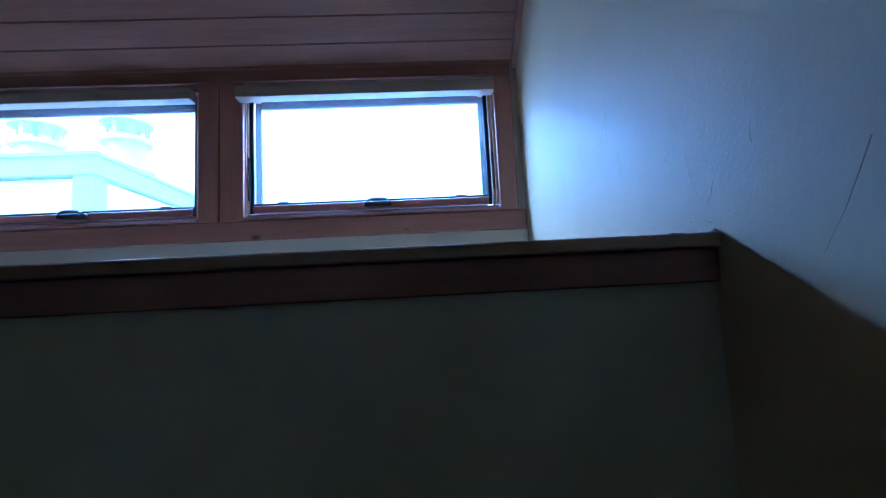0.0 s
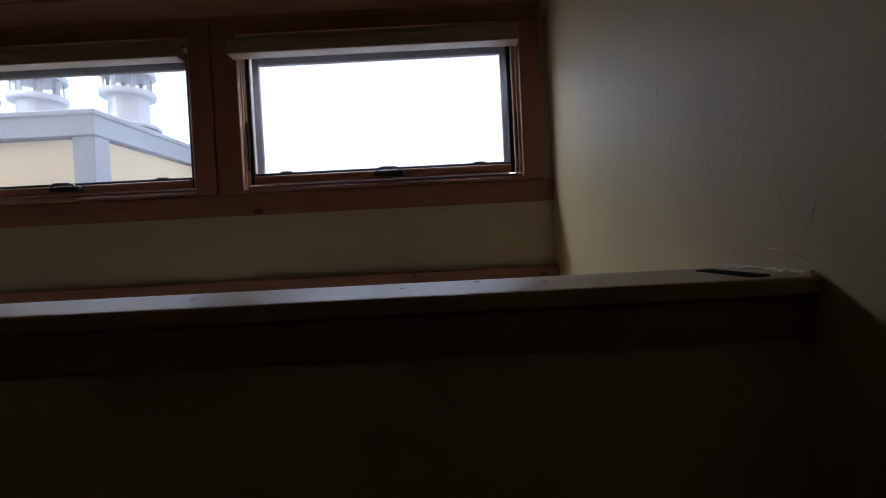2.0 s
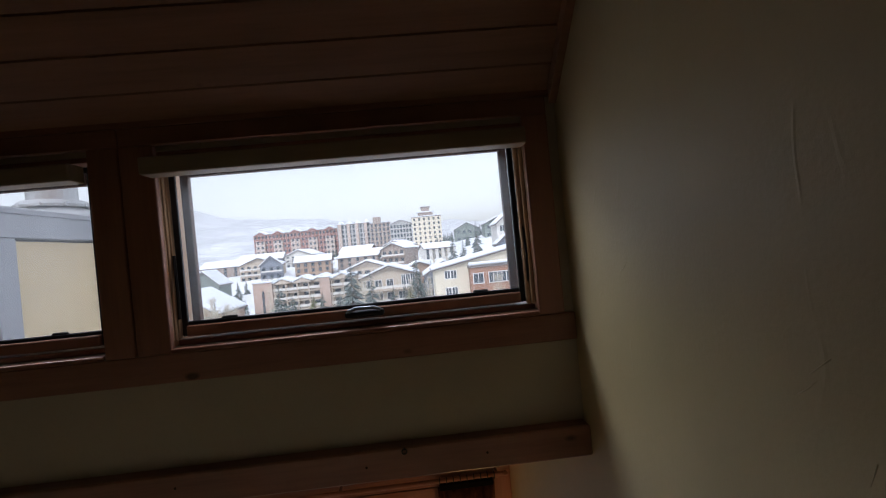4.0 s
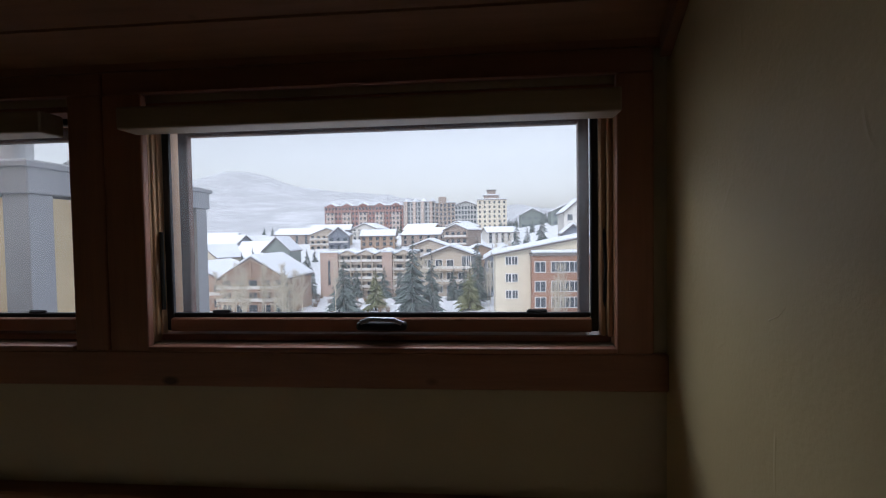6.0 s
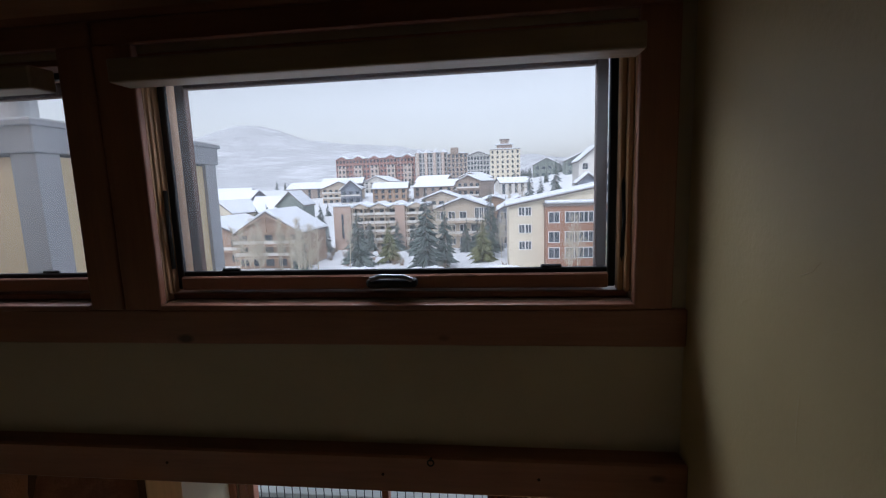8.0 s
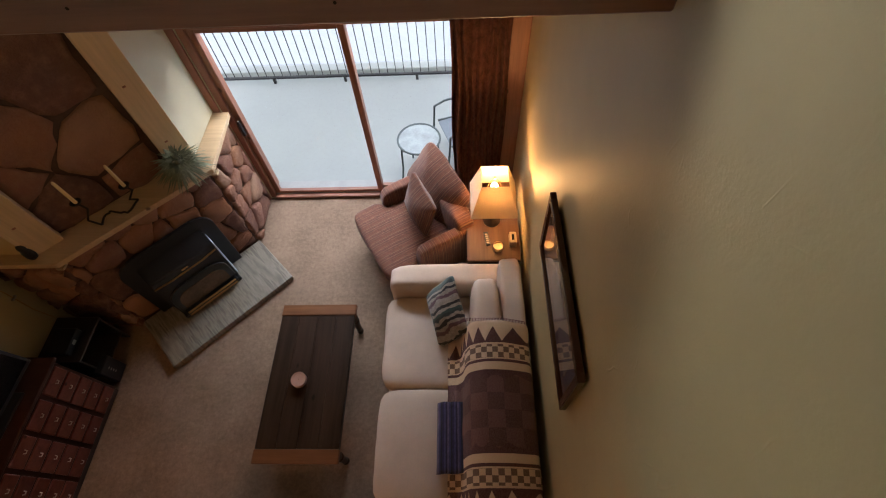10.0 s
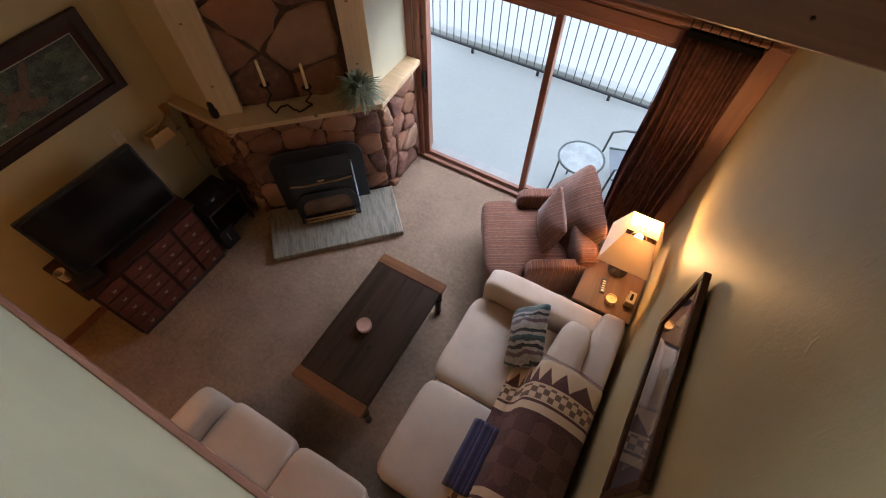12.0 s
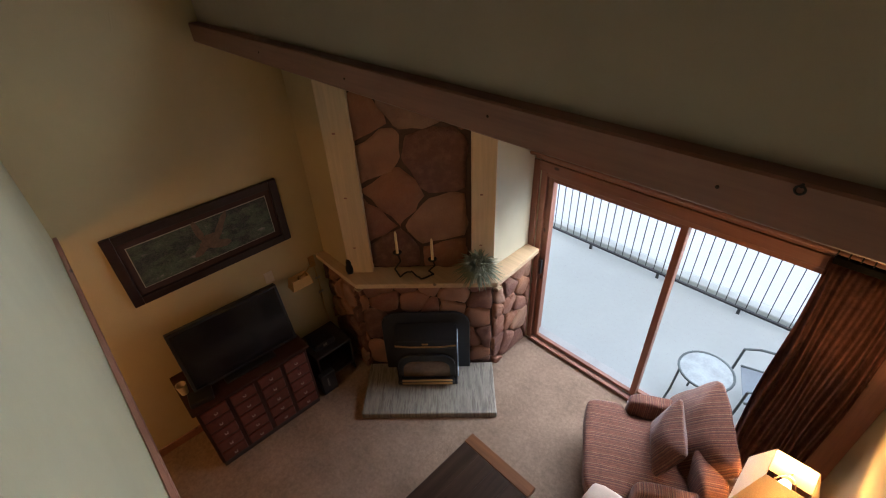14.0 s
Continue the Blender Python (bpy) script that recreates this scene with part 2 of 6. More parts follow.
def cushion(x0, x1, y0, y1, z0, z1, power=5.0, puff=0.12, n=10, seed=0, wrinkle=0.006):
    """A stuffed cushion: a rounded block whose faces swell, with soft wrinkles."""
    bm = bmesh.new()
    bmesh.ops.create_cube(bm, size=2)
    bmesh.ops.subdivide_edges(bm, edges=bm.edges[:], cuts=n, use_grid_fill=True)
    c = Vector(((x0 + x1) / 2, (y0 + y1) / 2, (z0 + z1) / 2))
    h = Vector(((x1 - x0) / 2, (y1 - y0) / 2, (z1 - z0) / 2))
    for v in bm.verts:
        p = v.co.copy()
        norm = (abs(p.x) ** power + abs(p.y) ** power + abs(p.z) ** power) ** (1 / power)
        q = p / norm
        k = min(range(3), key=lambda i: h[i])
        others = [i for i in range(3) if i != k]
        swell = 1 + puff * (1 - q[others[0]] ** 2) * (1 - q[others[1]] ** 2) - puff * 0.5
        q[k] *= swell
        w = noise.noise(Vector((q.x * h.x, q.y * h.y, q.z * h.z)) * 9 + Vector((seed * 3.1, 0, 0))) * wrinkle
        v.co = c + Vector((q.x * h.x, q.y * h.y, q.z * h.z)) + q.normalized() * w
    return bm


def wall_x(name, y0, y1, x0, x1, z0, z1, holes, material, label):
    """A wall along x, from y0 to y1 thick, with rectangular openings (x0, x1, z0, z1) through it."""
    bm = bmesh.new()
    xs = sorted({x0, x1, *[h[0] for h in holes], *[h[1] for h in holes]})
    zs = sorted({z0, z1, *[h[2] for h in holes], *[h[3] for h in holes]})
    solid = lambda i, j: 0 <= i < len(xs) - 1 and 0 <= j < len(zs) - 1 and not any(
        h[0] <= (xs[i] + xs[i + 1]) / 2 <= h[1] and h[2] <= (zs[j] + zs[j + 1]) / 2 <= h[3] for h in holes)
    cache = {}

    def vert(x, y, z):
        if (x, y, z) not in cache:
            cache[(x, y, z)] = bm.verts.new((x, y, z))
        return cache[(x, y, z)]
    for i in range(len(xs) - 1):
        for j in range(len(zs) - 1):
            if not solid(i, j):
                continue
            a, b, c, d = xs[i], xs[i + 1], zs[j], zs[j + 1]
            bm.faces.new([vert(a, y0, c), vert(b, y0, c), vert(b, y0, d), vert(a, y0, d)])
            bm.faces.new([vert(a, y1, d), vert(b, y1, d), vert(b, y1, c), vert(a, y1, c)])
            if not solid(i - 1, j):
                bm.faces.new([vert(a, y0, c), vert(a, y0, d), vert(a, y1, d), vert(a, y1, c)])
            if not solid(i + 1, j):
                bm.faces.new([vert(b, y0, d), vert(b, y0, c), vert(b, y1, c), vert(b, y1, d)])
            if not solid(i, j - 1):
                bm.faces.new([vert(b, y0, c), vert(a, y0, c), vert(a, y1, c), vert(b, y1, c)])
            if not solid(i, j + 1):
                bm.faces.new([vert(a, y0, d), vert(b, y0, d), vert(b, y1, d), vert(a, y1, d)])
    return struct(name, bm, material, label, "wall")


# ---- the room ----
XL, YD, YB, XR = -4.10, 1.98, -5.2, 0.025
LOFT = 2.42
struct("floor", bx(XL - 0.2, XR + 0.2, YB - 0.2, YD + 0.12, -0.2, 0), M["carpet"], "tan looped carpet over the whole living room", "floor")
wall_east = struct("wall_east", join(bx(XR, XR + 0.2, YB - 0.2, 0.18, 0.0, 9.5), bx(XR, XR + 0.2, 0.18, YD + 0.2, 0.0, 3.34)), M["plaster"], "tall olive hand-trowelled plaster wall", "wall")
struct("wall_west", join(bx(XL - 0.2, XL, YB - 0.2, 0.18, 0.0, 9.5), bx(XL - 0.2, XL, 0.18, YD + 0.2, 0.0, 3.34)), M["plaster"], "tall olive plaster wall beside the fireplace", "wall")
struct("wall_south", bx(XL, XR, YB - 0.2, YB, 0.0, 9.5), M["plaster"], "plain olive plaster wall at the back", "wall")
wall_x("wall_north", YD, YD + 0.2, XL, XR, 0.0, 3.34, [(-2.64, -0.22, 0.02, 2.07)], M["plaster_pale"], "plaster wall with a sliding glass door")
WIN1, WIN2 = (-1.500, -0.105, 3.83, 4.56), (-3.106, -1.711, 3.83, 4.56)
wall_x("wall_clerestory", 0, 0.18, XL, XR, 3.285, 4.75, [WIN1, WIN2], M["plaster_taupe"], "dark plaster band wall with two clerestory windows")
struct("ceiling_alcove", bx(XL, XR, 0.192, YD, 3.28, 3.34), M["plaster_pale"], "low plaster ceiling over the fireplace alcove", "ceiling")
struct("ceiling_under_loft", bx(XL, XR, YB, -1.545, 2.24, 2.28), M["plaster_pale"], "plaster ceiling under the loft", "ceiling")
struct("loft_floor", bx(XL, XR, YB, -1.545, 2.284, LOFT), M["carpet"], "tan carpeted loft floor", "floor")
struct("loft_half_wall", bx(XL, XR, -1.54, -1.30, 2.284, 3.424), M["plaster_sage"], "pale plastered half wall along the loft edge", "wall")

# ridges and gouges left by the trowel on the tall wall, as runs of (y, z)
for run in (((-1.882, 3.539), (-1.859, 3.498), (-1.832, 3.452), (-1.81, 3.423), (-1.79, 3.393)),
            ((-1.415, 3.672), (-1.404, 3.649)),
            ((-1.567, 3.568), (-1.555, 3.539), (-1.537, 3.515)),
            ((-1.465, 3.496), (-1.514, 3.493), (-1.551, 3.479)),
            ((-1.106, 3.886), (-1.066, 3.853)),
            ((-1.161, 3.758), (-1.148, 3.721)),
            ((-1.04, 3.813), (-1.061, 3.829), (-1.079, 3.846)),
            ((-0.443, 3.986), (-0.472, 3.999), (-0.489, 4.017)),
            ((-1.675, 3.642), (-1.678, 3.6)),
            ((-1.17, 3.742), (-1.162, 3.678)),
            ((-1.313, 3.978), (-1.299, 3.956))):
    pts = [(XR + 0.0008, y, z) for y, z in run]
    part("trowel_ridge", tube(pts, 0.0019, 6, r2=0.0012), M["plaster"], wall_east, "raised trowel ridge", True)

# sloped plank ceiling over the loft
RISE = 0.85
bm = bmesh.new()
for i in range(26):
    y0 = 0.0 - i * 0.105 * 1.0
    y1 = y0 - 0.099
    z0, z1 = 4.655 + RISE * -y0, 4.655 + RISE * -y1
    vs = [bm.verts.new(p) for p in ((XL, y0, z0), (XR, y0, z0), (XR, y1, z1), (XL, y1, z1))]
    up = [bm.verts.new(v.co + Vector((0, 0, 0.03))) for v in vs]
    bm.faces.new(vs[::-1])
    for k in range(4):
        bm.faces.new((vs[k], vs[(k + 1) % 4], up[(k + 1) % 4], up[k]))
a = [(XL, 0.12, 4.675 - RISE * 0.0), (XR, 0.12, 4.675 - RISE * 0.0), (XR, -2.8, 4.675 + RISE * 2.8), (XL, -2.8, 4.675 + RISE * 2.8)]
vs = [bm.verts.new(p) for p in a]
up = [bm.verts.new(v.co + Vector((0, 0, 0.25))) for v in vs]
bm.faces.new(vs[::-1])
bm.faces.new(up)
for k in range(4):
    bm.faces.new((vs[k], vs[(k + 1) % 4], up[(k + 1) % 4], up[k]))
bmesh.ops.recalc_face_normals(bm, faces=bm.faces[:])
struct("ceiling", bm, M["planks"], "sloped ceiling of knotty red pine planks", "ceiling")
struct("ceiling_back", bx(XL, XR, YB, -2.6, 6.95, 7.2), M["planks"], "plain pine ceiling over the back of the loft", "ceiling")

struct("trim_loft_edge", bx(XL, XR, -1.298, -1.274, 2.262, 2.30, 0.004), M["trim"], "reddish wooden strip along the loft edge", "trim")
struct("beam", bx(XL, XR, -0.065, 0.19, 3.272, 3.388, 0.006), M["trim"], "long reddish pine beam across the room", "beam")

M["espresso0"] = plain("dark_plug_wood", (0.05, 0.028, 0.018), 0.9, spec=0.1)
# cap of the half wall; a flat black bar on it paints a slot's dark inside
cap = struct("trim_cap", bx(XL, XR - 0.001, -1.575, -1.355, 3.430, 3.458, 0.005, 2), M["cap"], "varnished knotty pine cap on the half wall", "trim")
strip = thing("black_strip", "flat black bar as the dark of a slot in the pine cap", "strip", pose(-0.053, -1.482, 3.4585, 0, 0, 4))
part("bar", bx(-0.016, 0.016, -0.068, 0.068, 0, 0.003, 0.001), M["dark"], strip)
bm = bmesh.new()
rng = random.Random(2)
tube([(XR - 0.003 - rng.uniform(0, 0.004), -1.565 + k * 0.007, 3.4595 + rng.uniform(0, 0.003)) for k in range(30)], 0.004, 6, bm)
struct("trim_caulk", bm, M["plaster_pale"], "rough pale caulk where the cap meets the wall", "trim")
part("apron", bx(XL, XR - 0.002, -1.562, -1.541, 3.362, 3.429, 0.003), M["trim"], cap, "reddish board under the cap")
for kx, ky in ((-0.356, -1.453), (-0.966, -1.455), (-0.603, -1.447), (-0.47, -1.40), (-1.5, -1.47), (-2.2, -1.43)):
    part("plug", lathe([(0.0055, 3.455), (0.0055, 3.4583), (0.003, 3.4585)], kx, ky, 10), M["espresso0"], cap, "dark round wooden plug")


# clerestory windows
def clerestory(name, x0, x1, z0, z1, label):
    w = thing(name, label, "window", kind="structure")
    t, tv = M["trim"], M["trim_v"]
    part("casing", bx(x0 - 0.110, x0 + 0.013, -0.026, -0.001, z0 - 0.018, z1 + 0.02, 0.005, 2), tv, w)
    part("casing", bx(x1 - 0.012, x1 + (0.087 if x1 > -1 else 0.095), -0.026, -0.001, z0 - 0.018, z1 + 0.02, 0.005, 2), tv, w)
    part("head_casing", bx(x0 - 0.110, x1 + (0.087 if x1 > -1 else 0.095), -0.024, -0.001, z1 + 0.02, z1 + 0.088, 0.004), t, w)
    part("pelmet", bx(x0 + 0.0, x1 - 0.020, -0.105, -0.027, 4.457, 4.52, 0.006, 2), M["blind_box"], w, "pale projecting wooden blind box")
    part("stool", bx(x0 + 0.014, x1 - 0.013, -0.034, 0.03, z0 - 0.017, z0 - 0.001, 0.004, 2), t, w, "rounded sill nosing")
    for a, b in ((x0 + 0.001, x0 + 0.010), (x1 - 0.012, x1 - 0.001)):
        part("jamb", bx(a, b, 0.0, 0.179, z0 + 0.001, z1 - 0.001, 0.002), M["jamb"], w)
    part("jamb_head", bx(x0 + 0.010, x1 - 0.012, 0.0, 0.179, z1 - 0.02, z1 - 0.001, 0.002), t, w)
    part("window_sill", bx(x0 + 0.010, x1 - 0.012, 0.031, 0.179, z0 + 0.001, z0 + 0.022, 0.004), t, w)
    for a, b in ((x0 + 0.010, x0 + 0.016), (x1 - 0.027, x1 - 0.012)):
        part("stop", bx(a, b, 0.010, 0.03, z0 + 0.022, z1 - 0.02, 0.003), M["jamb"], w)
    for a, b in ((x0 + 0.016, x0 + 0.021), (x1 - 0.043, x1 - 0.027)):
        part("stop", bx(a, b, 0.024, 0.05, z0 + 0.022, z1 - 0.02, 0.003), M["jamb"], w)
    xa, xb, za, zb = x0 + 0.021, x1 - 0.043, z0 + 0.03, z1 - 0.024
    fr = part("window_frame", bx(xa, xa + 0.022, 0.045, 0.062, za, zb, 0.003), M["black"], w, "black metal insect screen frame")
    part("rail", bx(xb - 0.022, xb, 0.045, 0.062, za, zb, 0.003), M["black"], fr)
    part("rail", bx(xa + 0.022, xb - 0.022, 0.045, 0.062, zb - 0.022, zb, 0.003), M["black"], fr)
    part("rail", bx(xa + 0.022, xb - 0.022, 0.046, 0.062, za + 0.042, za + 0.056, 0.003), M["black"], fr)
    gx0, gx1, gz0, gz1 = xa + 0.022, xb - 0.022, za + 0.050, zb - 0.022
    sa = part("sash", bx(gx0 - 0.01, gx0 + 0.022, 0.105, 0.132, gz0 - 0.03, gz1, 0.003), M["sash"], w, "dark brown wooden sash")
    part("rail", bx(gx1 - 0.022, gx1 + 0.01, 0.105, 0.132, gz0 - 0.03, gz1, 0.003), M["sash"], sa)
    part("rail", bx(gx0 + 0.022, gx1 - 0.022, 0.105, 0.132, gz1 - 0.035, gz1 + 0.01, 0.003), M["sash"], sa)
    part("rail", bx(gx0 + 0.022, gx1 - 0.022, 0.105, 0.132, gz0 - 0.05, gz0 - 0.012, 0.003), M["sash"], sa)
    part("rail", bx(xa + 0.022, xb - 0.022, 0.03, 0.12, za, za + 0.042, 0.004), t, w)
    p = part("pane", bx(gx0 + 0.02, gx1 - 0.01, 0.116, 0.121, gz0 - 0.03, gz1 - 0.01), M["glass"], w)
    p.visible_shadow = False
    sc = part("insect_screen", bx(gx0, gx1, 0.0535, 0.0545, za + 0.05, zb - 0.02), M["screen_mesh"], w, "fine grey insect screen")
    sc.visible_shadow = False
    for k in (0.12, 0.88):
        xk = gx0 + (gx1 - gx0) * k
        part("clip", bx(xk - 0.03, xk + 0.03, 0.05, 0.062, gz0 - 0.004, gz0 + 0.014, 0.004), M["black"], w)
    xm = (x0 + x1) / 2 + 0.02
    cr = part("crank", bx(xm - 0.075, xm + 0.075, -0.005, 0.03, za + 0.01, za + 0.036, 0.01, 3), M["black"], w, "black folding crank handle")
    part("handle", tube([(xm - 0.06, -0.004, za + 0.036), (xm - 0.03, -0.012, za + 0.047), (xm + 0.04, -0.012, za + 0.045), (xm + 0.062, -0.006, za + 0.034)], 0.007, 8), M["steel"], cr)
    for a in (x0 + 0.024, x1 - 0.034):
        part("hinge_arm", tube([(a, 0.03, z0 + 0.10), (a + 0.006, 0.02, z0 + 0.22), (a, 0.03, z0 + 0.34)], 0.006, 6), M["black"], w)
    return w


def mesh_mat(name, cover):
    """Fine woven screen: mostly open, its threads pale with daylight."""
    m, t, b = nodes(name)
    clear, thread = t.nodes.new("ShaderNodeBsdfTransparent"), t.nodes.new("ShaderNodeBsdfTranslucent")
    thread.inputs[0].default_value = (0.55, 0.56, 0.57, 1)
    wave = noise_tex(t, coords(t, (1, 1, 1)), 3.0, 2)
    mx = t.nodes.new("ShaderNodeMixShader")
    link(t, ramp(t, wave, [(0.3, (cover * 0.8,) * 3), (0.7, (cover * 1.2,) * 3)]), mx.inputs[0])
    link(t, clear.outputs[0], mx.inputs[1])
    link(t, thread.outputs[0], mx.inputs[2])
    link(t, mx.outputs[0], t.nodes["Material Output"].inputs[0])
    return m


M["screen_mesh"] = mesh_mat("insect_screen_mesh", 0.06)
M["sash"] = wood("dark_brown_sash", (0.13, 0.065, 0.048), 0.5, 2, 12.0, 0.2, False, spec=0.3)
# golden and paler than the trim: daylight on the window jambs, painted in
M["jamb"] = wood("daylit_pine_jamb", (0.52, 0.31, 0.16), 0.4, 2, 10.0, 0.2)
M["cream_x"] = wood("pale_pine_board", (0.50, 0.36, 0.21), 0.45, 0, 8.0, 0.15)
# cream_x darkened: the blind box's backlit shade is put into the colour
M["blind_box"] = wood("backlit_pine_board", (0.36, 0.27, 0.19), 0.5, 0, 8.0, 0.2)
M["steel"] = plain("dull_steel", (0.25, 0.26, 0.28), 0.35, 0.9, 0.1)
clerestory("window_1", *WIN1, "awning clerestory window with red pine casing and black frame")
clerestory("window_2", *WIN2, "awning clerestory window with red pine casing, flues outside")
struct("trim_window_apron", bx(XL, XR - 0.002, -0.022, -0.001, 3.705, 3.811, 0.004), M["trim"], "wide red pine board under the clerestory windows", "trim")
struct("trim_eave", bx(XL, XR - 0.002, -0.02, -0.001, 4.65, 4.70, 0.003), M["trim"], "red pine strip where ceiling meets wall", "trim")
bm = bx(XR - 0.03, XR - 0.002, -2.75, -0.03, 0, 0.07)
for v in bm.verts:
    v.co.z += 4.59 - RISE * v.co.y
struct("trim_ceiling_edge", bm, M["planks"], "red pine edge strip along the sloped ceiling", "trim")

M["sill_white"] = plain("white_track", (0.36, 0.36, 0.35), 0.5)
# sliding door
door = thing("door_1", "wide sliding glass door in reddish pine frame", "door", kind="structure")
X0, X1, Z0, Z1 = -2.64, -0.22, 0.02, 2.07
part("jamb", bx(X0 + 0.001, X0 + 0.06, YD + 0.002, YD + 0.198, Z0, Z1 - 0.001, 0.004), M["trim_v"], door)
part("jamb", bx(X1 - 0.06, X1 - 0.001, YD + 0.002, YD + 0.198, Z0, Z1 - 0.001, 0.004), M["trim_v"], door)
part("head", bx(X0 + 0.06, X1 - 0.06, YD + 0.002, YD + 0.198, Z1 - 0.05, Z1 - 0.001, 0.004), M["trim"], door)
part("threshold", bx(X0 + 0.06, X1 - 0.06, YD - 0.02, YD + 0.03, 0.021, 0.045, 0.004), M["trim"], door)
part("track", bx(X0 + 0.06, X1 - 0.06, YD + 0.031, YD + 0.198, 0.021, 0.056, 0.003), M["sill_white"], door, "white sliding track and sill")
for k, (a, b, yy) in enumerate(((X0 + 0.062, -1.37, 0.03), (-1.43, X1 - 0.062, 0.085))):
    pn = part("door_panel", bx(a, a + 0.055, YD + yy, YD + yy + 0.045, 0.058, 2.018, 0.004), M["trim_v"], door)
    part("stile", bx(b - 0.055, b, YD + yy, YD + yy + 0.045, 0.058, 2.018, 0.004), M["trim_v"], pn)
    part("rail", bx(a + 0.055, b - 0.055, YD + yy, YD + yy + 0.045, 0.058, 0.09, 0.004), M["trim"], pn)
    part("rail", bx(a + 0.055, b - 0.055, YD + yy, YD + yy + 0.045, 1.972, 2.018, 0.004), M["trim"], pn)
    g = part("pane", bx(a + 0.05, b - 0.05, YD + yy + 0.018, YD + yy + 0.024, 0.085, 1.977), M["glass"], pn)
    g.visible_shadow = False
part("door_handle", bx(X0 + 0.075, X0 + 0.10, YD - 0.005, YD + 0.03, 0.95, 1.12, 0.006, 2), M["black"], door, "black pull handle")
struct("trim_door_side", bx(-2.72, -2.645, YD - 0.028, YD - 0.001, 0, 2.16, 0.004), M["trim_v"], "red pine casing beside the sliding door", "trim")
struct("trim_door_side_east", bx(-0.215, -0.12, YD - 0.028, YD - 0.001, 0, 2.16, 0.004), M["trim_v"], "red pine casing beside the sliding door", "trim")
struct("trim_corner_east", bx(-0.118, XR - 0.002, YD - 0.02, YD - 0.001, 0, 2.56, 0.003), M["trim_v"], "red pine board in the corner by the curtain", "trim")
struct("trim_door_head", bx(-2.645, -0.12, YD - 0.03, YD - 0.001, 2.075, 2.17, 0.004), M["trim"], "red pine head casing of the sliding door", "trim")
struct("trim_header", bx(-2.70, -0.12, YD - 0.022, YD - 0.001, 2.172, 2.56, 0.004), M["trim"], "wide red pine header board above the sliding door", "trim")

# deck outside the door
struct("deck", bx(-6.5, 3.0, YD + 0.2, 4.4, -0.30, -0.10), M["deck"], "pale snow-dusted concrete deck", "deck")
rail = thing("deck_railing", "black metal balcony railing with thin balusters", "railing", pose(0, 4.11, -0.1))
part("bottom_rail", bx(-6.4, 2.9, -0.018, 0.018, 0.075, 0.105, 0.003), M["black"], rail)
part("top_rail", bx(-6.4, 2.9, -0.025, 0.025, 1.02, 1.06, 0.005), M["black"], rail)
for k in range(-3, 6):
    part("post", bx(-3.08 + k * 0.995 - 0.018, -3.08 + k * 0.995 + 0.018, -0.018, 0.018, 0, 0.075, 0.003), M["black"], rail)
one = part("baluster", bx(-0.0048, 0.0048, -0.0048, 0.0048, 0.105, 1.02), M["black"], rail)
one.location.x = -6.3
for k in range(1, 82):
    o = new("baluster", one.data)
    o.parent, o.location.x = rail, -6.3 + k * 0.112
struct("deck_curb", bx(-6.5, 3.0, 4.25, 4.4, -0.099, -0.02, 0.01), M["deck"], "low snowy curb at the deck's edge", "deck")

# ---- fireplace ----
def stone_mat(name):
    """Rough sandstone, its colour varied from stone to stone."""
    m, t, b = nodes(name)
    v = coords(t, kind="Object")
    big, mid, fine = noise_tex(t, v, 3.0, 5), noise_tex(t, v, 14.0, 6, 0.65), noise_tex(t, v, 70.0, 5, 0.7)
    o = t.nodes.new("ShaderNodeObjectInfo")
    base = ramp(t, o.outputs["Random"], [(0.0, (0.13, 0.062, 0.048)), (0.3, (0.25, 0.105, 0.066)), (0.55, (0.34, 0.15, 0.08)), (0.8, (0.46, 0.22, 0.11)), (1.0, (0.42, 0.27, 0.18))])
    c = mixc(t, ramp(t, big, [(0.4, (0, 0, 0)), (0.72, (0.7, 0.7, 0.7))]), base, (0.17, 0.08, 0.065))
    c = mixc(t, ramp(t, mid, [(0.45, (0, 0, 0)), (0.75, (0.45, 0.45, 0.45))]), c, (0.42, 0.235, 0.135))
    link(t, c, b.inputs["Base Color"])
    b.inputs["Roughness"].default_value = 0.75
    bump(t, b, mixc(t, 0.4, mid, fine), 1.0, 0.03)
    return m


M["stone"] = stone_mat("red_sandstone")
M["mortar"] = plain("brown_mortar", (0.105, 0.062, 0.047), 0.95, 0, 0.25, 8, 80, 0.6, 0.006)
def slate_mat(name):
    m, t, b = nodes(name)
    v = coords(t, (9.0, 1.0, 1.0))
    g, f = noise_tex(t, v, 2.2, 7, 0.65), noise_tex(t, v, 9.0, 5, 0.6)
    c = ramp(t, g, [(0.25, (0.07, 0.06, 0.045)), (0.42, (0.18, 0.155, 0.115)), (0.53, (0.29, 0.26, 0.20)), (0.6, (0.10, 0.075, 0.055)), (0.8, (0.30, 0.275, 0.22))])
    c = mixc(t, 0.35, c, ramp(t, f, [(0.3, (0.12, 0.10, 0.08)), (0.7, (0.36, 0.32, 0.27))]))
    link(t, c, b.inputs["Base Color"])
    b.inputs["Roughness"].default_value = 0.5
    bump(t, b, g, 0.4, 0.008)
    return m


M["slate"] = slate_mat("banded_flagstone")

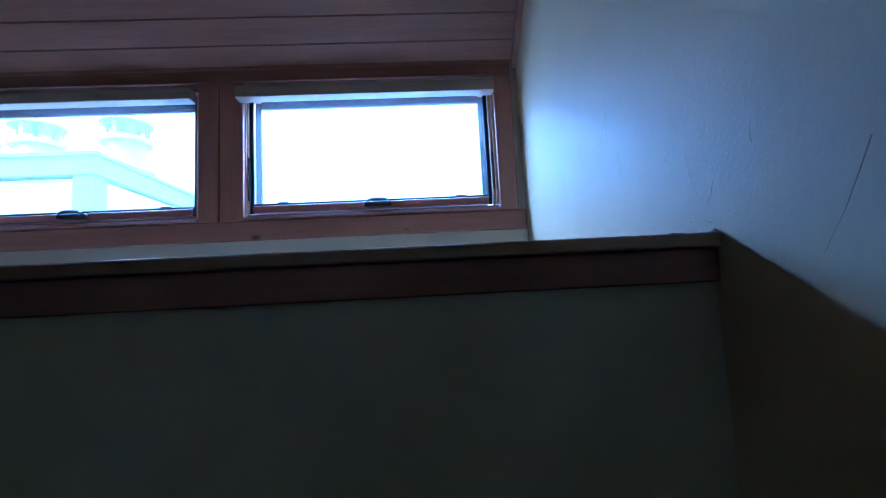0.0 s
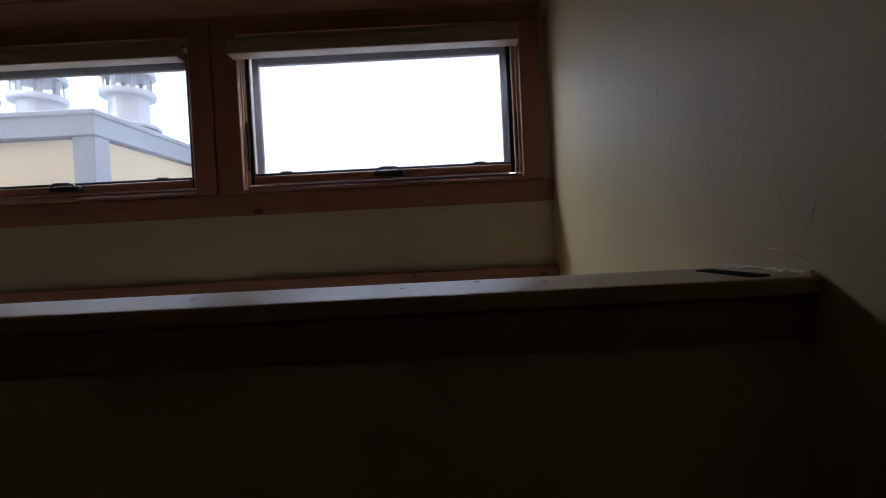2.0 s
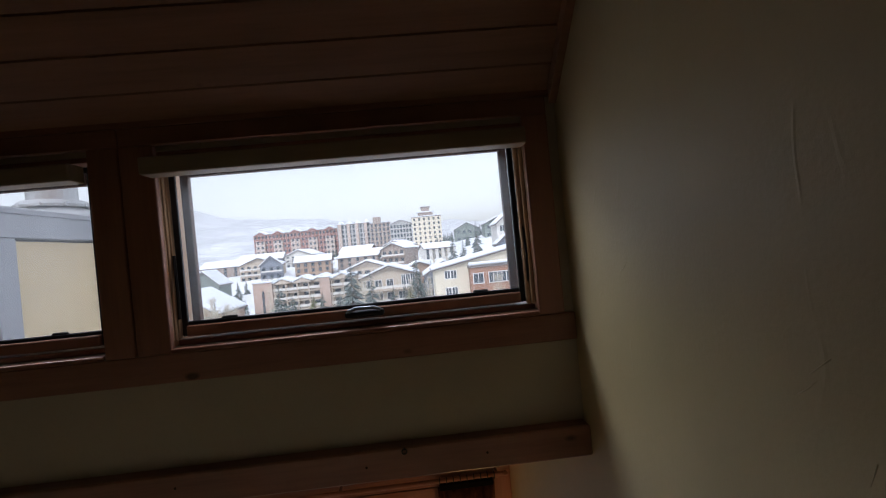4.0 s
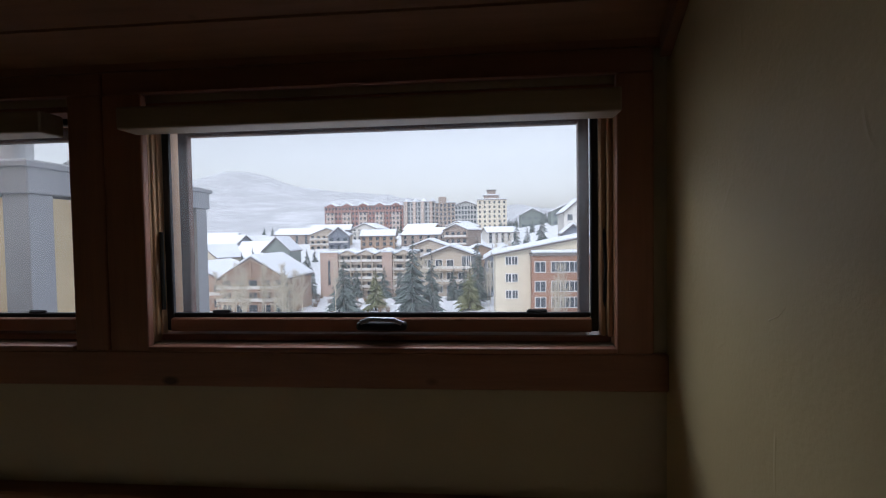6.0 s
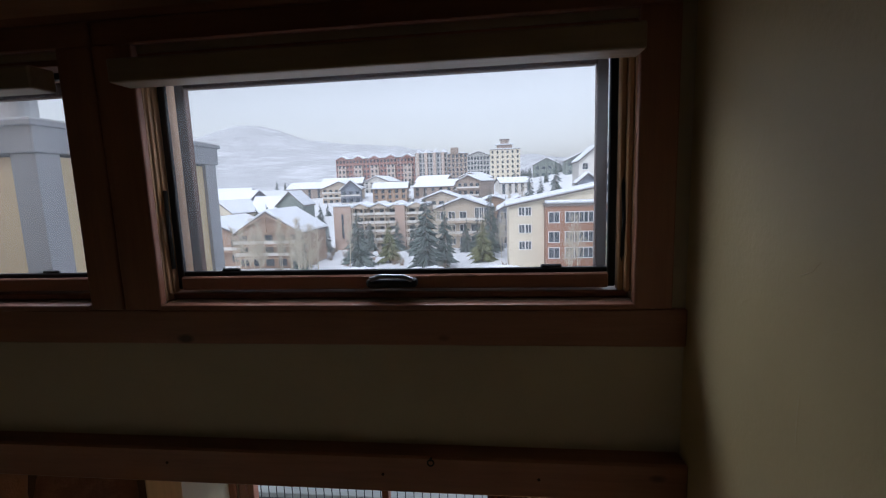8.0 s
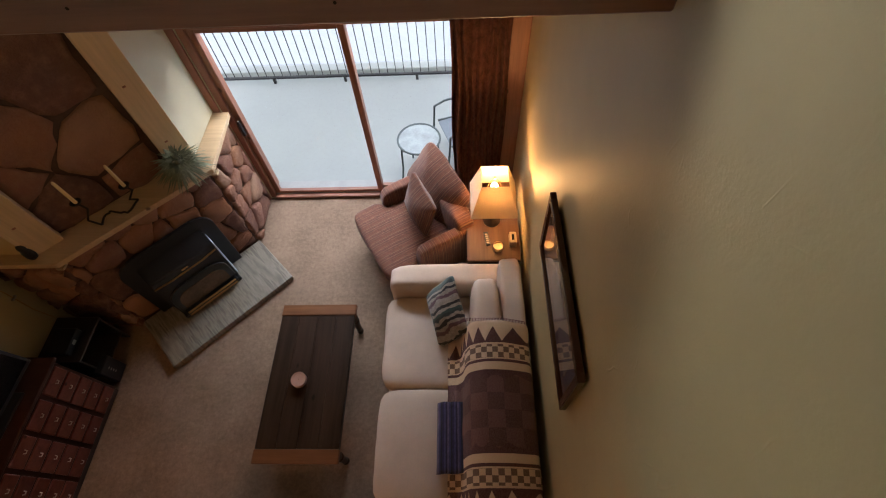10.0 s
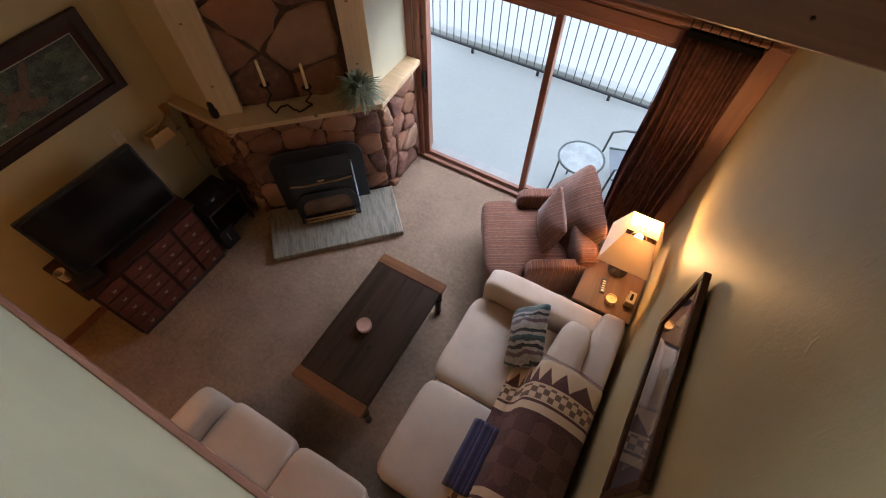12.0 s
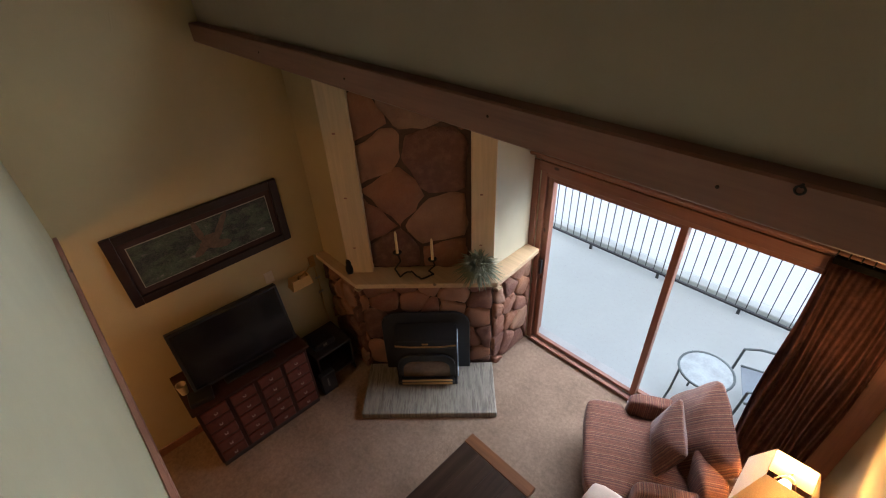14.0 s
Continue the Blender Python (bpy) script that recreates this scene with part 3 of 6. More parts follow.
chimney = thing("chimney", "corner stone fireplace chimney with red sandstone rubble facing", "fireplace", kind="structure")
low = [(XL + 0.001, 0.47), (-3.56, 0.47), (-2.64, 1.39), (-2.64, YD - 0.031), (XL + 0.001, YD - 0.031)]
inset = [(XL + 0.001, 0.50), (-3.57, 0.50), (-2.67, 1.40), (-2.67, YD - 0.031), (XL + 0.001, YD - 0.031)]
part("core", prism(inset, 0.001, 1.20), M["mortar"], chimney, "brown mortar bed")
up = [(XL + 0.001, 0.52), (-3.65, 0.52), (-2.74, 1.43), (-2.74, YD - 0.031), (XL + 0.001, YD - 0.031)]
part("upper_core", prism(up, 1.275, 3.41), M["mortar"], chimney)
part("plaster_return", bx(-2.739, -2.70, 1.435, YD - 0.032, 1.276, 3.41), M["plaster_pale"], chimney, "pale plaster side of the chimney")
part("plaster_return", bx(XL + 0.002, -3.62, 0.49, 0.519, 1.276, 3.41), M["plaster"], chimney, "olive plaster side of the chimney")
shelf = [(XL + 0.002, 0.40), (-3.42, 0.40), (-2.52, 1.28), (-2.56, YD - 0.032), (XL + 0.002, YD - 0.032)]
mantel = thing("mantel_shelf", "thick pale pine mantel shelf round the corner fireplace", "mantel", pose(0, 0, 1.21))
part("board", prism(shelf, 0.012, 0.06, 0.005), M["mantel"], mantel)
part("moulding", prism([(XL + 0.003, 0.43), (-3.435, 0.43), (-2.55, 1.295), (-2.58, YD - 0.033), (XL + 0.003, YD - 0.033)], -0.008, 0.0115), M["cream_x"], mantel, "thin moulding under the shelf")
for k, (px, py) in enumerate(((-3.44, 0.405), (-2.54, 1.28))):
    part("corner_block", bx(px - 0.03, px + 0.03, py, py + 0.06, -0.03, -0.0085, 0.003), M["cream_x"], mantel)
D = Vector((0.7071, 0.7071, 0))
N = Vector((0.7071, -0.7071, 0))
diag = Matrix(((0.7071, -0.7071, 0, -3.56), (0.7071, 0.7071, 0, 0.47), (0, 0, 1, 0), (0, 0, 0, 1)))  # along the slanted face, x along it, -y out of it
for s0, s1 in ((-0.035, 0.185), (1.09, 1.29)):
    c = part("column_board", bx(s0, s1, 0.022, 0.10, 1.272, 3.41, 0.004), M["cream"], chimney, "pale knotty pine upright board")
    c.matrix_local = diag
    for zz in (1.55, 2.05, 2.6):
        k = part("peg", bx(-0.012, 0.012, -0.005, 0.005, -0.007, 0.007, 0.003), M["trim"], c)
        k.location = ((s0 + s1) / 2 - 0.02, 0.022, zz)


def rubble(parent, origin, along, out, length, z0, z1, size, seed, holes=(), joint=0.010, tall=1.0, proud_=0.05):
    """Irregular stones that fill a rectangle of wall: cells round jittered seeds, each cut by its neighbours, shrunk and domed."""
    rng = random.Random(seed)
    cols, rows_ = max(1, round(length / size * tall)), max(1, round((z1 - z0) / size / tall))
    seeds = []
    for i in range(-1, cols + 1):
        for j in range(-1, rows_ + 1):
            if rng.random() < 0.2:
                continue
            seeds.append(((i + 0.5 + rng.uniform(-0.42, 0.42) + 0.25 * (j % 2)) * length / cols, z0 + (j + 0.5 + rng.uniform(-0.42, 0.42)) * (z1 - z0) / rows_))
    for i, (sx, sz) in enumerate(seeds):
        poly = [(0, z0), (length, z0), (length, z1), (0, z1)]
        for j, (ox, oz) in enumerate(seeds):
            if i == j or abs(ox - sx) > size * 3 or abs(oz - sz) > size * 3:
                continue
            nx, nz = ox - sx, oz - sz
            d = (nx * (ox + sx) + nz * (oz + sz)) / 2
            cut = []
            for (ax, az), (bx_, bz) in zip(poly, poly[1:] + poly[:1]):
                da, db = nx * ax + nz * az - d, nx * bx_ + nz * bz - d
                if da <= 0:
                    cut.append((ax, az))
                if (da < 0 < db) or (db < 0 < da):
                    f = da / (da - db)
                    cut.append((ax + (bx_ - ax) * f, az + (bz - az) * f))
            poly = cut
            if len(poly) < 3:
                break
        if len(poly) < 3:
            continue
        cx, cz = sum(p[0] for p in poly) / len(poly), sum(p[1] for p in poly) / len(poly)
        if any(h[0] < cx < h[1] and h[2] < cz < h[3] for h in holes):
            continue
        rad = min(math.hypot(p[0] - cx, p[1] - cz) for p in poly)
        if rad < 0.025:
            continue
        k = 1 - joint / rad
        fine_poly = []
        for (ax, az), (bx_, bz) in zip(poly, poly[1:] + poly[:1]):
            run = math.hypot(bx_ - ax, bz - az)
            fine_poly.append((ax + (cx - ax) * 0.07, az + (cz - az) * 0.07))
            for f in ((0.25, 0.5, 0.75) if run > 0.09 else (0.5,)):
                j = 0.055 * run
                fine_poly.append((ax + (bx_ - ax) * f + rng.uniform(-j, j), az + (bz - az) * f + rng.uniform(-j, j)))
        bm = bmesh.new()
        proud = rng.uniform(0.5, 1.0) * proud_
        rings = []
        for kk, hh in ((k, -0.03), (k * 0.985, proud * 0.6), (k * 0.80, proud)):
            rings.append([bm.verts.new(((p[0] - cx) * kk, -hh - rng.uniform(0, 0.014), (p[1] - cz) * kk)) for p in fine_poly])
        n = len(fine_poly)
        for r0, r1 in zip(rings, rings[1:]):
            for q in range(n):
                bm.faces.new((r0[q], r0[(q + 1) % n], r1[(q + 1) % n], r1[q]))
        mid = bm.verts.new((0, -proud - rng.uniform(-0.012, 0.016), 0))
        for q in range(n):
            bm.faces.new((rings[-1][q], rings[-1][(q + 1) % n], mid))
        bmesh.ops.recalc_face_normals(bm, faces=bm.faces[:])
        o = part("stone", bm, M["stone"], parent, smooth=True)
        rot = Matrix((along, -out, Vector((0, 0, 1)))).transposed().to_4x4()
        o.matrix_local = Matrix.Translation(origin + along * cx + Vector((0, 0, cz))) @ rot


X = Vector((1, 0, 0))
Y = Vector((0, 1, 0))
rubble(chimney, Vector((-3.57, 0.50, 0)), D, N, 1.27, 0.07, 1.20, 0.24, 3, [(0.30, 1.0, 0.0, 0.72)], 0.004, proud_=0.036)
rubble(chimney, Vector((-2.665, 1.40, 0)), Y, X, 0.545, 0.01, 1.20, 0.19, 5, joint=0.006, tall=1.5)
rubble(chimney, Vector((XL + 0.02, 0.495, 0)), X, -Y, 0.52, 0.01, 1.20, 0.2, 7)
rubble(chimney, Vector((-3.65, 0.52, 0)) + D * 0.19, D, N, 0.90, 1.275, 3.40, 0.42, 31, joint=0.007, proud_=0.016)

hearth = thing("hearth_slab", "low banded grey-brown flagstone hearth slab on the carpet", "hearth", diag)
hearth.matrix_world = Matrix(((0.7071, -0.7071, 0, -2.645), (0.7071, 0.7071, 0, 0.485), (0, 0, 1, 0), (0, 0, 0, 1)))
bm = bx(-0.645, 0.645, -0.0, 0.62, 0.0, 0.07, 0.012, 2)
hs = part("slab", bm, M["slate"], hearth)
part("lower_slab", bx(-0.62, 0.62, 0.03, 0.62, 0.0005, 0.02), M["mortar"], hearth)

# the stove insert
M["iron"] = plain("black_cast_iron", (0.014, 0.015, 0.018), 0.35, 0.0, 0.2, 8, 90, 0.2, 0.001)
M["brass"] = plain("aged_brass", (0.55, 0.33, 0.13), 0.3, 1.0, 0.15)
M["fireglass"] = plain("sooty_stove_glass", (0.13, 0.085, 0.055), 0.12, 0.0, 0.4)
# pale blue that paints the sky's reflection on the stove's side
M["sky_sheen"] = plain("painted_sky_reflection", (0.42, 0.52, 0.62), 0.5)
stove = thing("wood_stove", "black cast iron stove insert with arched glass door", "stove", diag)
stove.matrix_world = Matrix(((0.7071, -0.7071, 0, -3.111), (0.7071, 0.7071, 0, 0.919), (0, 0, 1, 0.07), (0, 0, 0, 1)))


def arch_outline(w, h, r, seg=6):
    pts = [(-w / 2, 0), (w / 2, 0)]
    for sx, a0 in ((1, 0), (-1, 90)):
        for k in range(seg + 1):
            a = radians(a0 + 90 * k / seg)
            pts.append((sx * (w / 2 - r) + r * math.cos(a), h - r + r * math.sin(a)))
    return pts


def slab_y(outline, y0, y1, bev=0.0):
    bm = prism(outline, 0, 1)
    for v in bm.verts:
        v.co = Vector((v.co.x, y0 + v.co.z * (y1 - y0), v.co.y))
    bmesh.ops.recalc_face_normals(bm, faces=bm.faces[:])
    if bev:
        bmesh.ops.bevel(bm, geom=bm.edges[:], offset=bev, segments=1, affect='EDGES')
    return bm


part("surround", slab_y(arch_outline(0.86, 0.77, 0.16), -0.075, -0.045, 0.004), M["iron"], stove, "black rounded surround plate")
bm = bmesh.new()
prof = [(-0.26, 0.03), (-0.26, 0.50), (-0.22, 0.55), (-0.05, 0.66), (-0.05, 0.03)]
for sx in (-0.30, 0.30):
    [bm.verts.new((sx, p[0], p[1])) for p in prof]
bm.verts.ensure_lookup_table()
n = len(prof)
bm.faces.new([bm.verts[i] for i in range(n)][::-1])
bm.faces.new([bm.verts[n + i] for i in range(n)])
for i in range(n):
    bm.faces.new([bm.verts[i], bm.verts[(i + 1) % n], bm.verts[n + (i + 1) % n], bm.verts[n + i]])
bmesh.ops.recalc_face_normals(bm, faces=bm.faces[:])
bmesh.ops.bevel(bm, geom=bm.edges[:], offset=0.012, segments=2, affect='EDGES')
part("body", bm, M["iron"], stove)
part("top_lip", tube([(-0.29, -0.262, 0.525), (-0.14, -0.275, 0.52), (0.14, -0.275, 0.52), (0.29, -0.262, 0.525)], 0.008, 8), M["brass"], stove, "thin brass lip")
dr = part("door", slab_y(arch_outline(0.56, 0.29, 0.14), -0.285, -0.262, 0.004), M["iron"], stove)
part("glass", slab_y(arch_outline(0.46, 0.21, 0.11), -0.290, -0.284), M["fireglass"], dr, "sooty arched glass")
dr.location.z = 0.12
part("ash_lip", bx(-0.27, 0.27, -0.33, -0.262, 0.06, 0.085, 0.006), M["iron"], stove)
for zz in (0.045, 0.09):
    part("vent_strip", bx(-0.25, 0.25, -0.335, -0.328, zz, zz + 0.028, 0.003), M["brass"], stove, "brass vent strip")
for sx in (-0.27, 0.27):
    part("foot", bx(sx - 0.03, sx + 0.03, -0.30, -0.24, 0, 0.04, 0.006), M["iron"], stove)
part("badge", bx(-0.03, 0.03, -0.275, -0.262, 0.545, 0.557, 0.002), M["brass"], stove)
# stove's side, the daylight it would mirror painted on as pale blue
part("side_shield", bx(0.303, 0.312, -0.24, -0.06, 0.05, 0.56, 0.004), M["sky_sheen"], stove, "side panel with mirrored daylight painted in pale blue")

# things on the mantel
M["wax"] = plain("ivory_wax", (0.75, 0.58, 0.28), 0.45)
M["darkiron"] = plain("wrought_iron", (0.02, 0.018, 0.016), 0.5, 0.3)
cs = thing("candle_holder", "black wrought iron scroll candle holder with two ivory tapers", "candle holder", pose(-3.095, 0.845, 1.271, 0, 0, 45))
pts = []
for k in range(25):
    u = k / 24
    pts.append((-0.15 + 0.30 * u, 0.05 * math.sin(u * 7), 0.008 + 0.02 * abs(math.sin(u * math.pi * 2)) + (0.02 if 0.3 < u < 0.6 else 0)))
part("scroll", tube(pts, 0.008, 6), M["darkiron"], cs)
for sx, top in ((-0.15, 0.27), (0.15, 0.19)):
    part("stem", tube([(sx, 0.05 * math.sin(0 if sx < 0 else 7), 0.010), (sx - 0.04, 0.01, top * 0.35), (sx + 0.02, 0, top * 0.7), (sx, 0, top)], 0.008, 6), M["darkiron"], cs)
    part("cup", lathe([(0.012, top), (0.036, top + 0.004), (0.040, top + 0.014), (0.034, top + 0.010), (0.014, top + 0.008)], sx, 0, 14), M["darkiron"], cs)
    part("candle", lathe([(0.013, top + 0.008), (0.011, top + 0.215), (0.006, top + 0.225), (0.002, top + 0.23)], sx, 0, 10), M["wax"], cs, "ivory taper candle")
M["leaf"] = plain("grey_green_leaf", (0.25, 0.27, 0.17), 0.6, 0, 0.35, 20)
pl = thing("air_plant", "spiky grey-green trailing plant on the mantel", "plant", pose(-2.71, 1.24, 1.271))
part("pot", lathe([(0.04, 0), (0.055, 0.02), (0.06, 0.07), (0.05, 0.075)], 0, 0, 14), M["darkiron"], pl)
rng = random.Random(4)
bm = bmesh.new()
for k in range(360):
    a, e = rng.uniform(0, math.tau), rng.uniform(-0.35, 1.45)
    L = rng.uniform(0.13, 0.24)
    d = Vector((math.cos(a) * math.cos(e), math.sin(a) * math.cos(e), math.sin(e)))
    p0 = Vector((0, 0, 0.08)) + d * 0.02
    side = d.cross(Vector((0, 0, 1))).normalized() * 0.009
    p1 = p0 + d * L * 0.55 + Vector((0, 0, 0.01))
    p2 = p0 + d * L - Vector((0, 0, L * 0.25))
    p2.z, p1.z = max(p2.z, 0.004), max(p1.z, 0.006)
    a0, b0, a1, b1, t = [bm.verts.new(q) for q in (p0 - side, p0 + side, p1 - side, p1 + side, p2)]
    m0 = bm.verts.new(p1 + Vector((0, 0, 0.004)))
    bm.faces.new((a0, b0, m0))
    bm.faces.new((a0, m0, a1))
    bm.faces.new((b0, b1, m0))
    bm.faces.new((a1, m0, t))
    bm.faces.new((m0, b1, t))
part("leaves", bm, M["leaf"], pl)
fg = thing("bear_figurine", "small dark carved wooden animal figurine", "figurine", pose(-3.60, 0.47, 1.271, 0, 0, 30))
bm = lathe([(0.028, 0), (0.036, 0.03), (0.034, 0.07), (0.024, 0.10), (0.026, 0.12), (0.018, 0.145), (0.004, 0.155)], 0, 0, 14)
part("body", bm, M["darkiron"], fg, smooth=True)

# ---- furniture ----
M["sofa"] = plain("oatmeal_sofa_cloth", (0.66, 0.53, 0.43), 0.95, 0, 0.12, 4, 120, 0.5, 0.002, spec=0.2)
RUST = [(0.25, 0.088, 0.05), (0.20, 0.068, 0.042), (0.30, 0.115, 0.062), (0.21, 0.072, 0.046), (0.36, 0.185, 0.10), (0.17, 0.056, 0.04), (0.27, 0.098, 0.056), (0.14, 0.05, 0.04), (0.33, 0.16, 0.085), (0.23, 0.08, 0.05), (0.16, 0.058, 0.044), (0.30, 0.13, 0.07), (0.20, 0.07, 0.044)]
M["rust"] = stripes("rust_striped_cloth", RUST, 0, 11.0)
M["rust_y"] = stripes("rust_striped_cloth_side", RUST, 1, 11.0)
M["walnut"] = wood("dark_walnut", (0.050, 0.027, 0.016), 0.5, 1, 9.0, 0.9, spec=0.2)
M["walnut_mid"] = wood("brown_walnut", (0.105, 0.052, 0.027), 0.5, 1, 9.0, 0.6, spec=0.2)
M["walnut_end"] = wood("worn_walnut", (0.21, 0.085, 0.032), 0.5, 0, 9.0, 0.7, spec=0.25)
M["mahogany"] = wood("mahogany", (0.045, 0.017, 0.012), 0.45, 1, 14.0, 0.35, spec=0.25)
M["mahogany_front"] = wood("mahogany_front", (0.125, 0.034, 0.023), 0.45, 1, 14.0, 0.45, spec=0.3)
M["espresso"] = wood("espresso_wood", (0.03, 0.02, 0.016), 0.4, 2, 10.0)


def sofa(name, label, m, width, depth, seats, arm_l, arm_r, back=True):
    """A sofa that faces -y, its left front corner at (0, 0)."""
    s = thing(name, label, "sofa", m)
    al, ar = arm_l, width - arm_r
    part("base", bx(0.01, width - 0.01, 0.03, depth - 0.02, 0.06, 0.27, 0.02, 2), M["sofa"], s)
    for x in (0.08, width - 0.08):
        for y in (0.10, depth - 0.10):
            part("foot", lathe([(0.022, 0), (0.03, 0.06)], x, y, 10), M["espresso"], s)
    if arm_l:
        part("arm", cushion(0, arm_l, 0.02, depth, 0.08, 0.63, 7, 0.05, 8, 1), M["sofa"], s, smooth=True)
    if arm_r:
        part("arm", cushion(width - arm_r, width, 0.02, depth, 0.08, 0.63, 7, 0.05, 8, 2), M["sofa"], s, smooth=True)
    part("backrest", cushion(0.01, width - 0.01, depth - 0.20, depth, 0.10, 0.78, 8, 0.04, 8, 3), M["sofa"], s, smooth=True)
    w = (ar - al) / seats
    for k in range(seats):
        part("seat_cushion", cushion(al + k * w + 0.004, al + (k + 1) * w - 0.004, -0.01, depth - 0.20, 0.26, 0.455, 9, 0.10, 10, 5 + k), M["sofa"], s, smooth=True)
    return s, al, w


long_sofa, al, w = sofa("sofa", "oatmeal two-seat sofa under the picture, woven throw over back", pose(-1.15, 0.76, 0, 0, 0, -90), 1.80, 1.12, 2, 0.23, 0.0)
for k in range(2):
    c = part("back_cushion", cushion(al + k * w + 0.01, al + (k + 1) * w - 0.01, 0.70, 0.93, 0.42, 0.86, 5, 0.22, 10, 9 + k, 0.012), M["sofa"], long_sofa, smooth=True)
second, al2, w2 = sofa("sofa", "oatmeal three-seat sofa with its back to the loft", pose(-0.16, -1.13, 0, 0, 0, 180), 2.33, 0.98, 3, 0.32, 0.19)
for k in range(3):
    part("back_cushion", cushion(al2 + k * w2 + 0.01, al2 + (k + 1) * w2 - 0.01, 0.58, 0.80, 0.42, 0.84, 5, 0.22, 8, 19 + k, 0.012), M["sofa"], second, smooth=True)

part("back_cushion", cushion(0.08, 0.35, 0.05, 0.56, 0.44, 0.87, 5, 0.25, 10, 31, 0.014), M["sofa"], second, smooth=True)
part("backrest", cushion(0.0, 0.10, 0.04, 0.95, 0.40, 0.80, 7, 0.05, 8, 32), M["sofa"], second, smooth=True)


def zig_mat(name):
    """Blanket weave: cream ground, maroon zigzag edges, chequered bands and a maroon middle, mirrored about its centre."""
    m, t, b = nodes(name)
    v = coords(t)
    sep = t.nodes.new("ShaderNodeSeparateXYZ")
    link(t, v, sep.inputs[0])

    def math_node(op, a, c=None):
        n = t.nodes.new("ShaderNodeMath")
        n.operation = op
        for i, q in enumerate((a, c)):
            if q is None:
                continue
            if isinstance(q, (int, float)):
                n.inputs[i].default_value = q
            else:
                link(t, q, n.inputs[i])
        return n.outputs[0]
    u = math_node('ABSOLUTE', sep.outputs[0])
    across = math_node('ADD', sep.outputs[1], math_node('MULTIPLY', sep.outputs[2], 0.8))
    tri = math_node('MULTIPLY', math_node('ABSOLUTE', math_node('SUBTRACT', math_node('FRACT', math_node('MULTIPLY', across, 8.5)), 0.5)), 0.22)
    d = math_node('ADD', u, tri)
    cream, maroon, brown = (0.82, 0.61, 0.41), (0.10, 0.028, 0.035), (0.20, 0.12, 0.085)
    r = t.nodes.new("ShaderNodeValToRGB")
    r.color_ramp.interpolation = 'CONSTANT'
    els = r.color_ramp.elements
    stops = [(0.0, maroon), (0.26, cream), (0.315, maroon), (0.335, cream), (0.45, maroon), (0.465, maroon)]
    while len(els) < len(stops):
        els.new(0.9)
    for e, (p, c) in zip(els, stops):
        e.position, e.color = p, (*c, 1)
    link(t, u, r.inputs[0])
    zz = ramp(t, d, [(0.572, (0, 0, 0)), (0.577, (1, 1, 1))])
    c = mixc(t, zz, r.outputs[0], cream)
    ck = t.nodes.new("ShaderNodeTexChecker")
    ck.inputs["Scale"].default_value = 26.0
    ck.inputs["Color1"].default_value, ck.inputs["Color2"].default_value = (*cream, 1), (*brown, 1)
    link(t, coords(t, (1, 1, 0.0)), ck.inputs["Vector"])
    band = math_node('MULTIPLY', math_node('GREATER_THAN', u, 0.345), math_node('LESS_THAN', u, 0.44))
    c = mixc(t, band, c, ck.outputs[0])
    ck2 = t.nodes.new("ShaderNodeTexChecker")
    ck2.inputs["Scale"].default_value = 9.0
    ck2.inputs["Color1"].default_value, ck2.inputs["Color2"].default_value = (0.105, 0.035, 0.035, 1), (0.17, 0.07, 0.06, 1)
    link(t, coords(t, (1, 1, 0.0)), ck2.inputs["Vector"])
    c = mixc(t, math_node('LESS_THAN', math_node('ADD', u, math_node('MULTIPLY', tri, 0.35)), 0.235), c, ck2.outputs[0])
    fine = noise_tex(t, v, 150, 3)
    c = mixc(t, 0.15, c, ramp(t, fine, [(0.3, (0.04, 0.02, 0.02)), (0.7, (0.6, 0.5, 0.4))]))
    link(t, c, b.inputs["Base Color"])
    b.inputs["Roughness"].default_value = 0.95
    bump(t, b, fine, 0.5, 0.003)
    return m


def draped(name, label, category, m, profile, x0, x1, material, n=36, thick=0.012, ripple=0.012, seed=0):
    """Cloth laid along x over a profile of (y, z), with soft folds and thickness."""
    t = thing(name, label, category, m)
    bm = bmesh.new()
    pts = [Vector((0, p[0], p[1])) for p in profile]
    dense = []
    for a, b in zip(pts, pts[1:]):
        for k in range(4):
            dense.append(a.lerp(b, k / 4))
    dense.append(pts[-1])
    for _ in range(2):
        dense = [dense[0]] + [(dense[i - 1] + dense[i] * 2 + dense[i + 1]) / 4 for i in range(1, len(dense) - 1)] + [dense[-1]]
    rows = []
    for i in range(n + 1):
        x = x0 + (x1 - x0) * i / n
        row = []
        for j, p in enumerate(dense):
            w = noise.noise(Vector((x * 5, j * 0.22, seed))) * ripple
            row.append(bm.verts.new((x + noise.noise(Vector((j * 0.3, i * 0.2, seed + 7))) * 0.008, p.y - abs(w) * 0.6, p.z + abs(w))))
        rows.append(row)
    for r0, r1 in zip(rows, rows[1:]):
        for j in range(len(dense) - 1):
            bm.faces.new((r0[j], r0[j + 1], r1[j + 1], r1[j]))
    bmesh.ops.recalc_face_normals(bm, faces=bm.faces[:])
    ob = part("cloth", bm, material, t, smooth=True)
    s = ob.modifiers.new("thickness", 'SOLIDIFY')
    s.thickness, s.offset = thick, 1.0
    return t


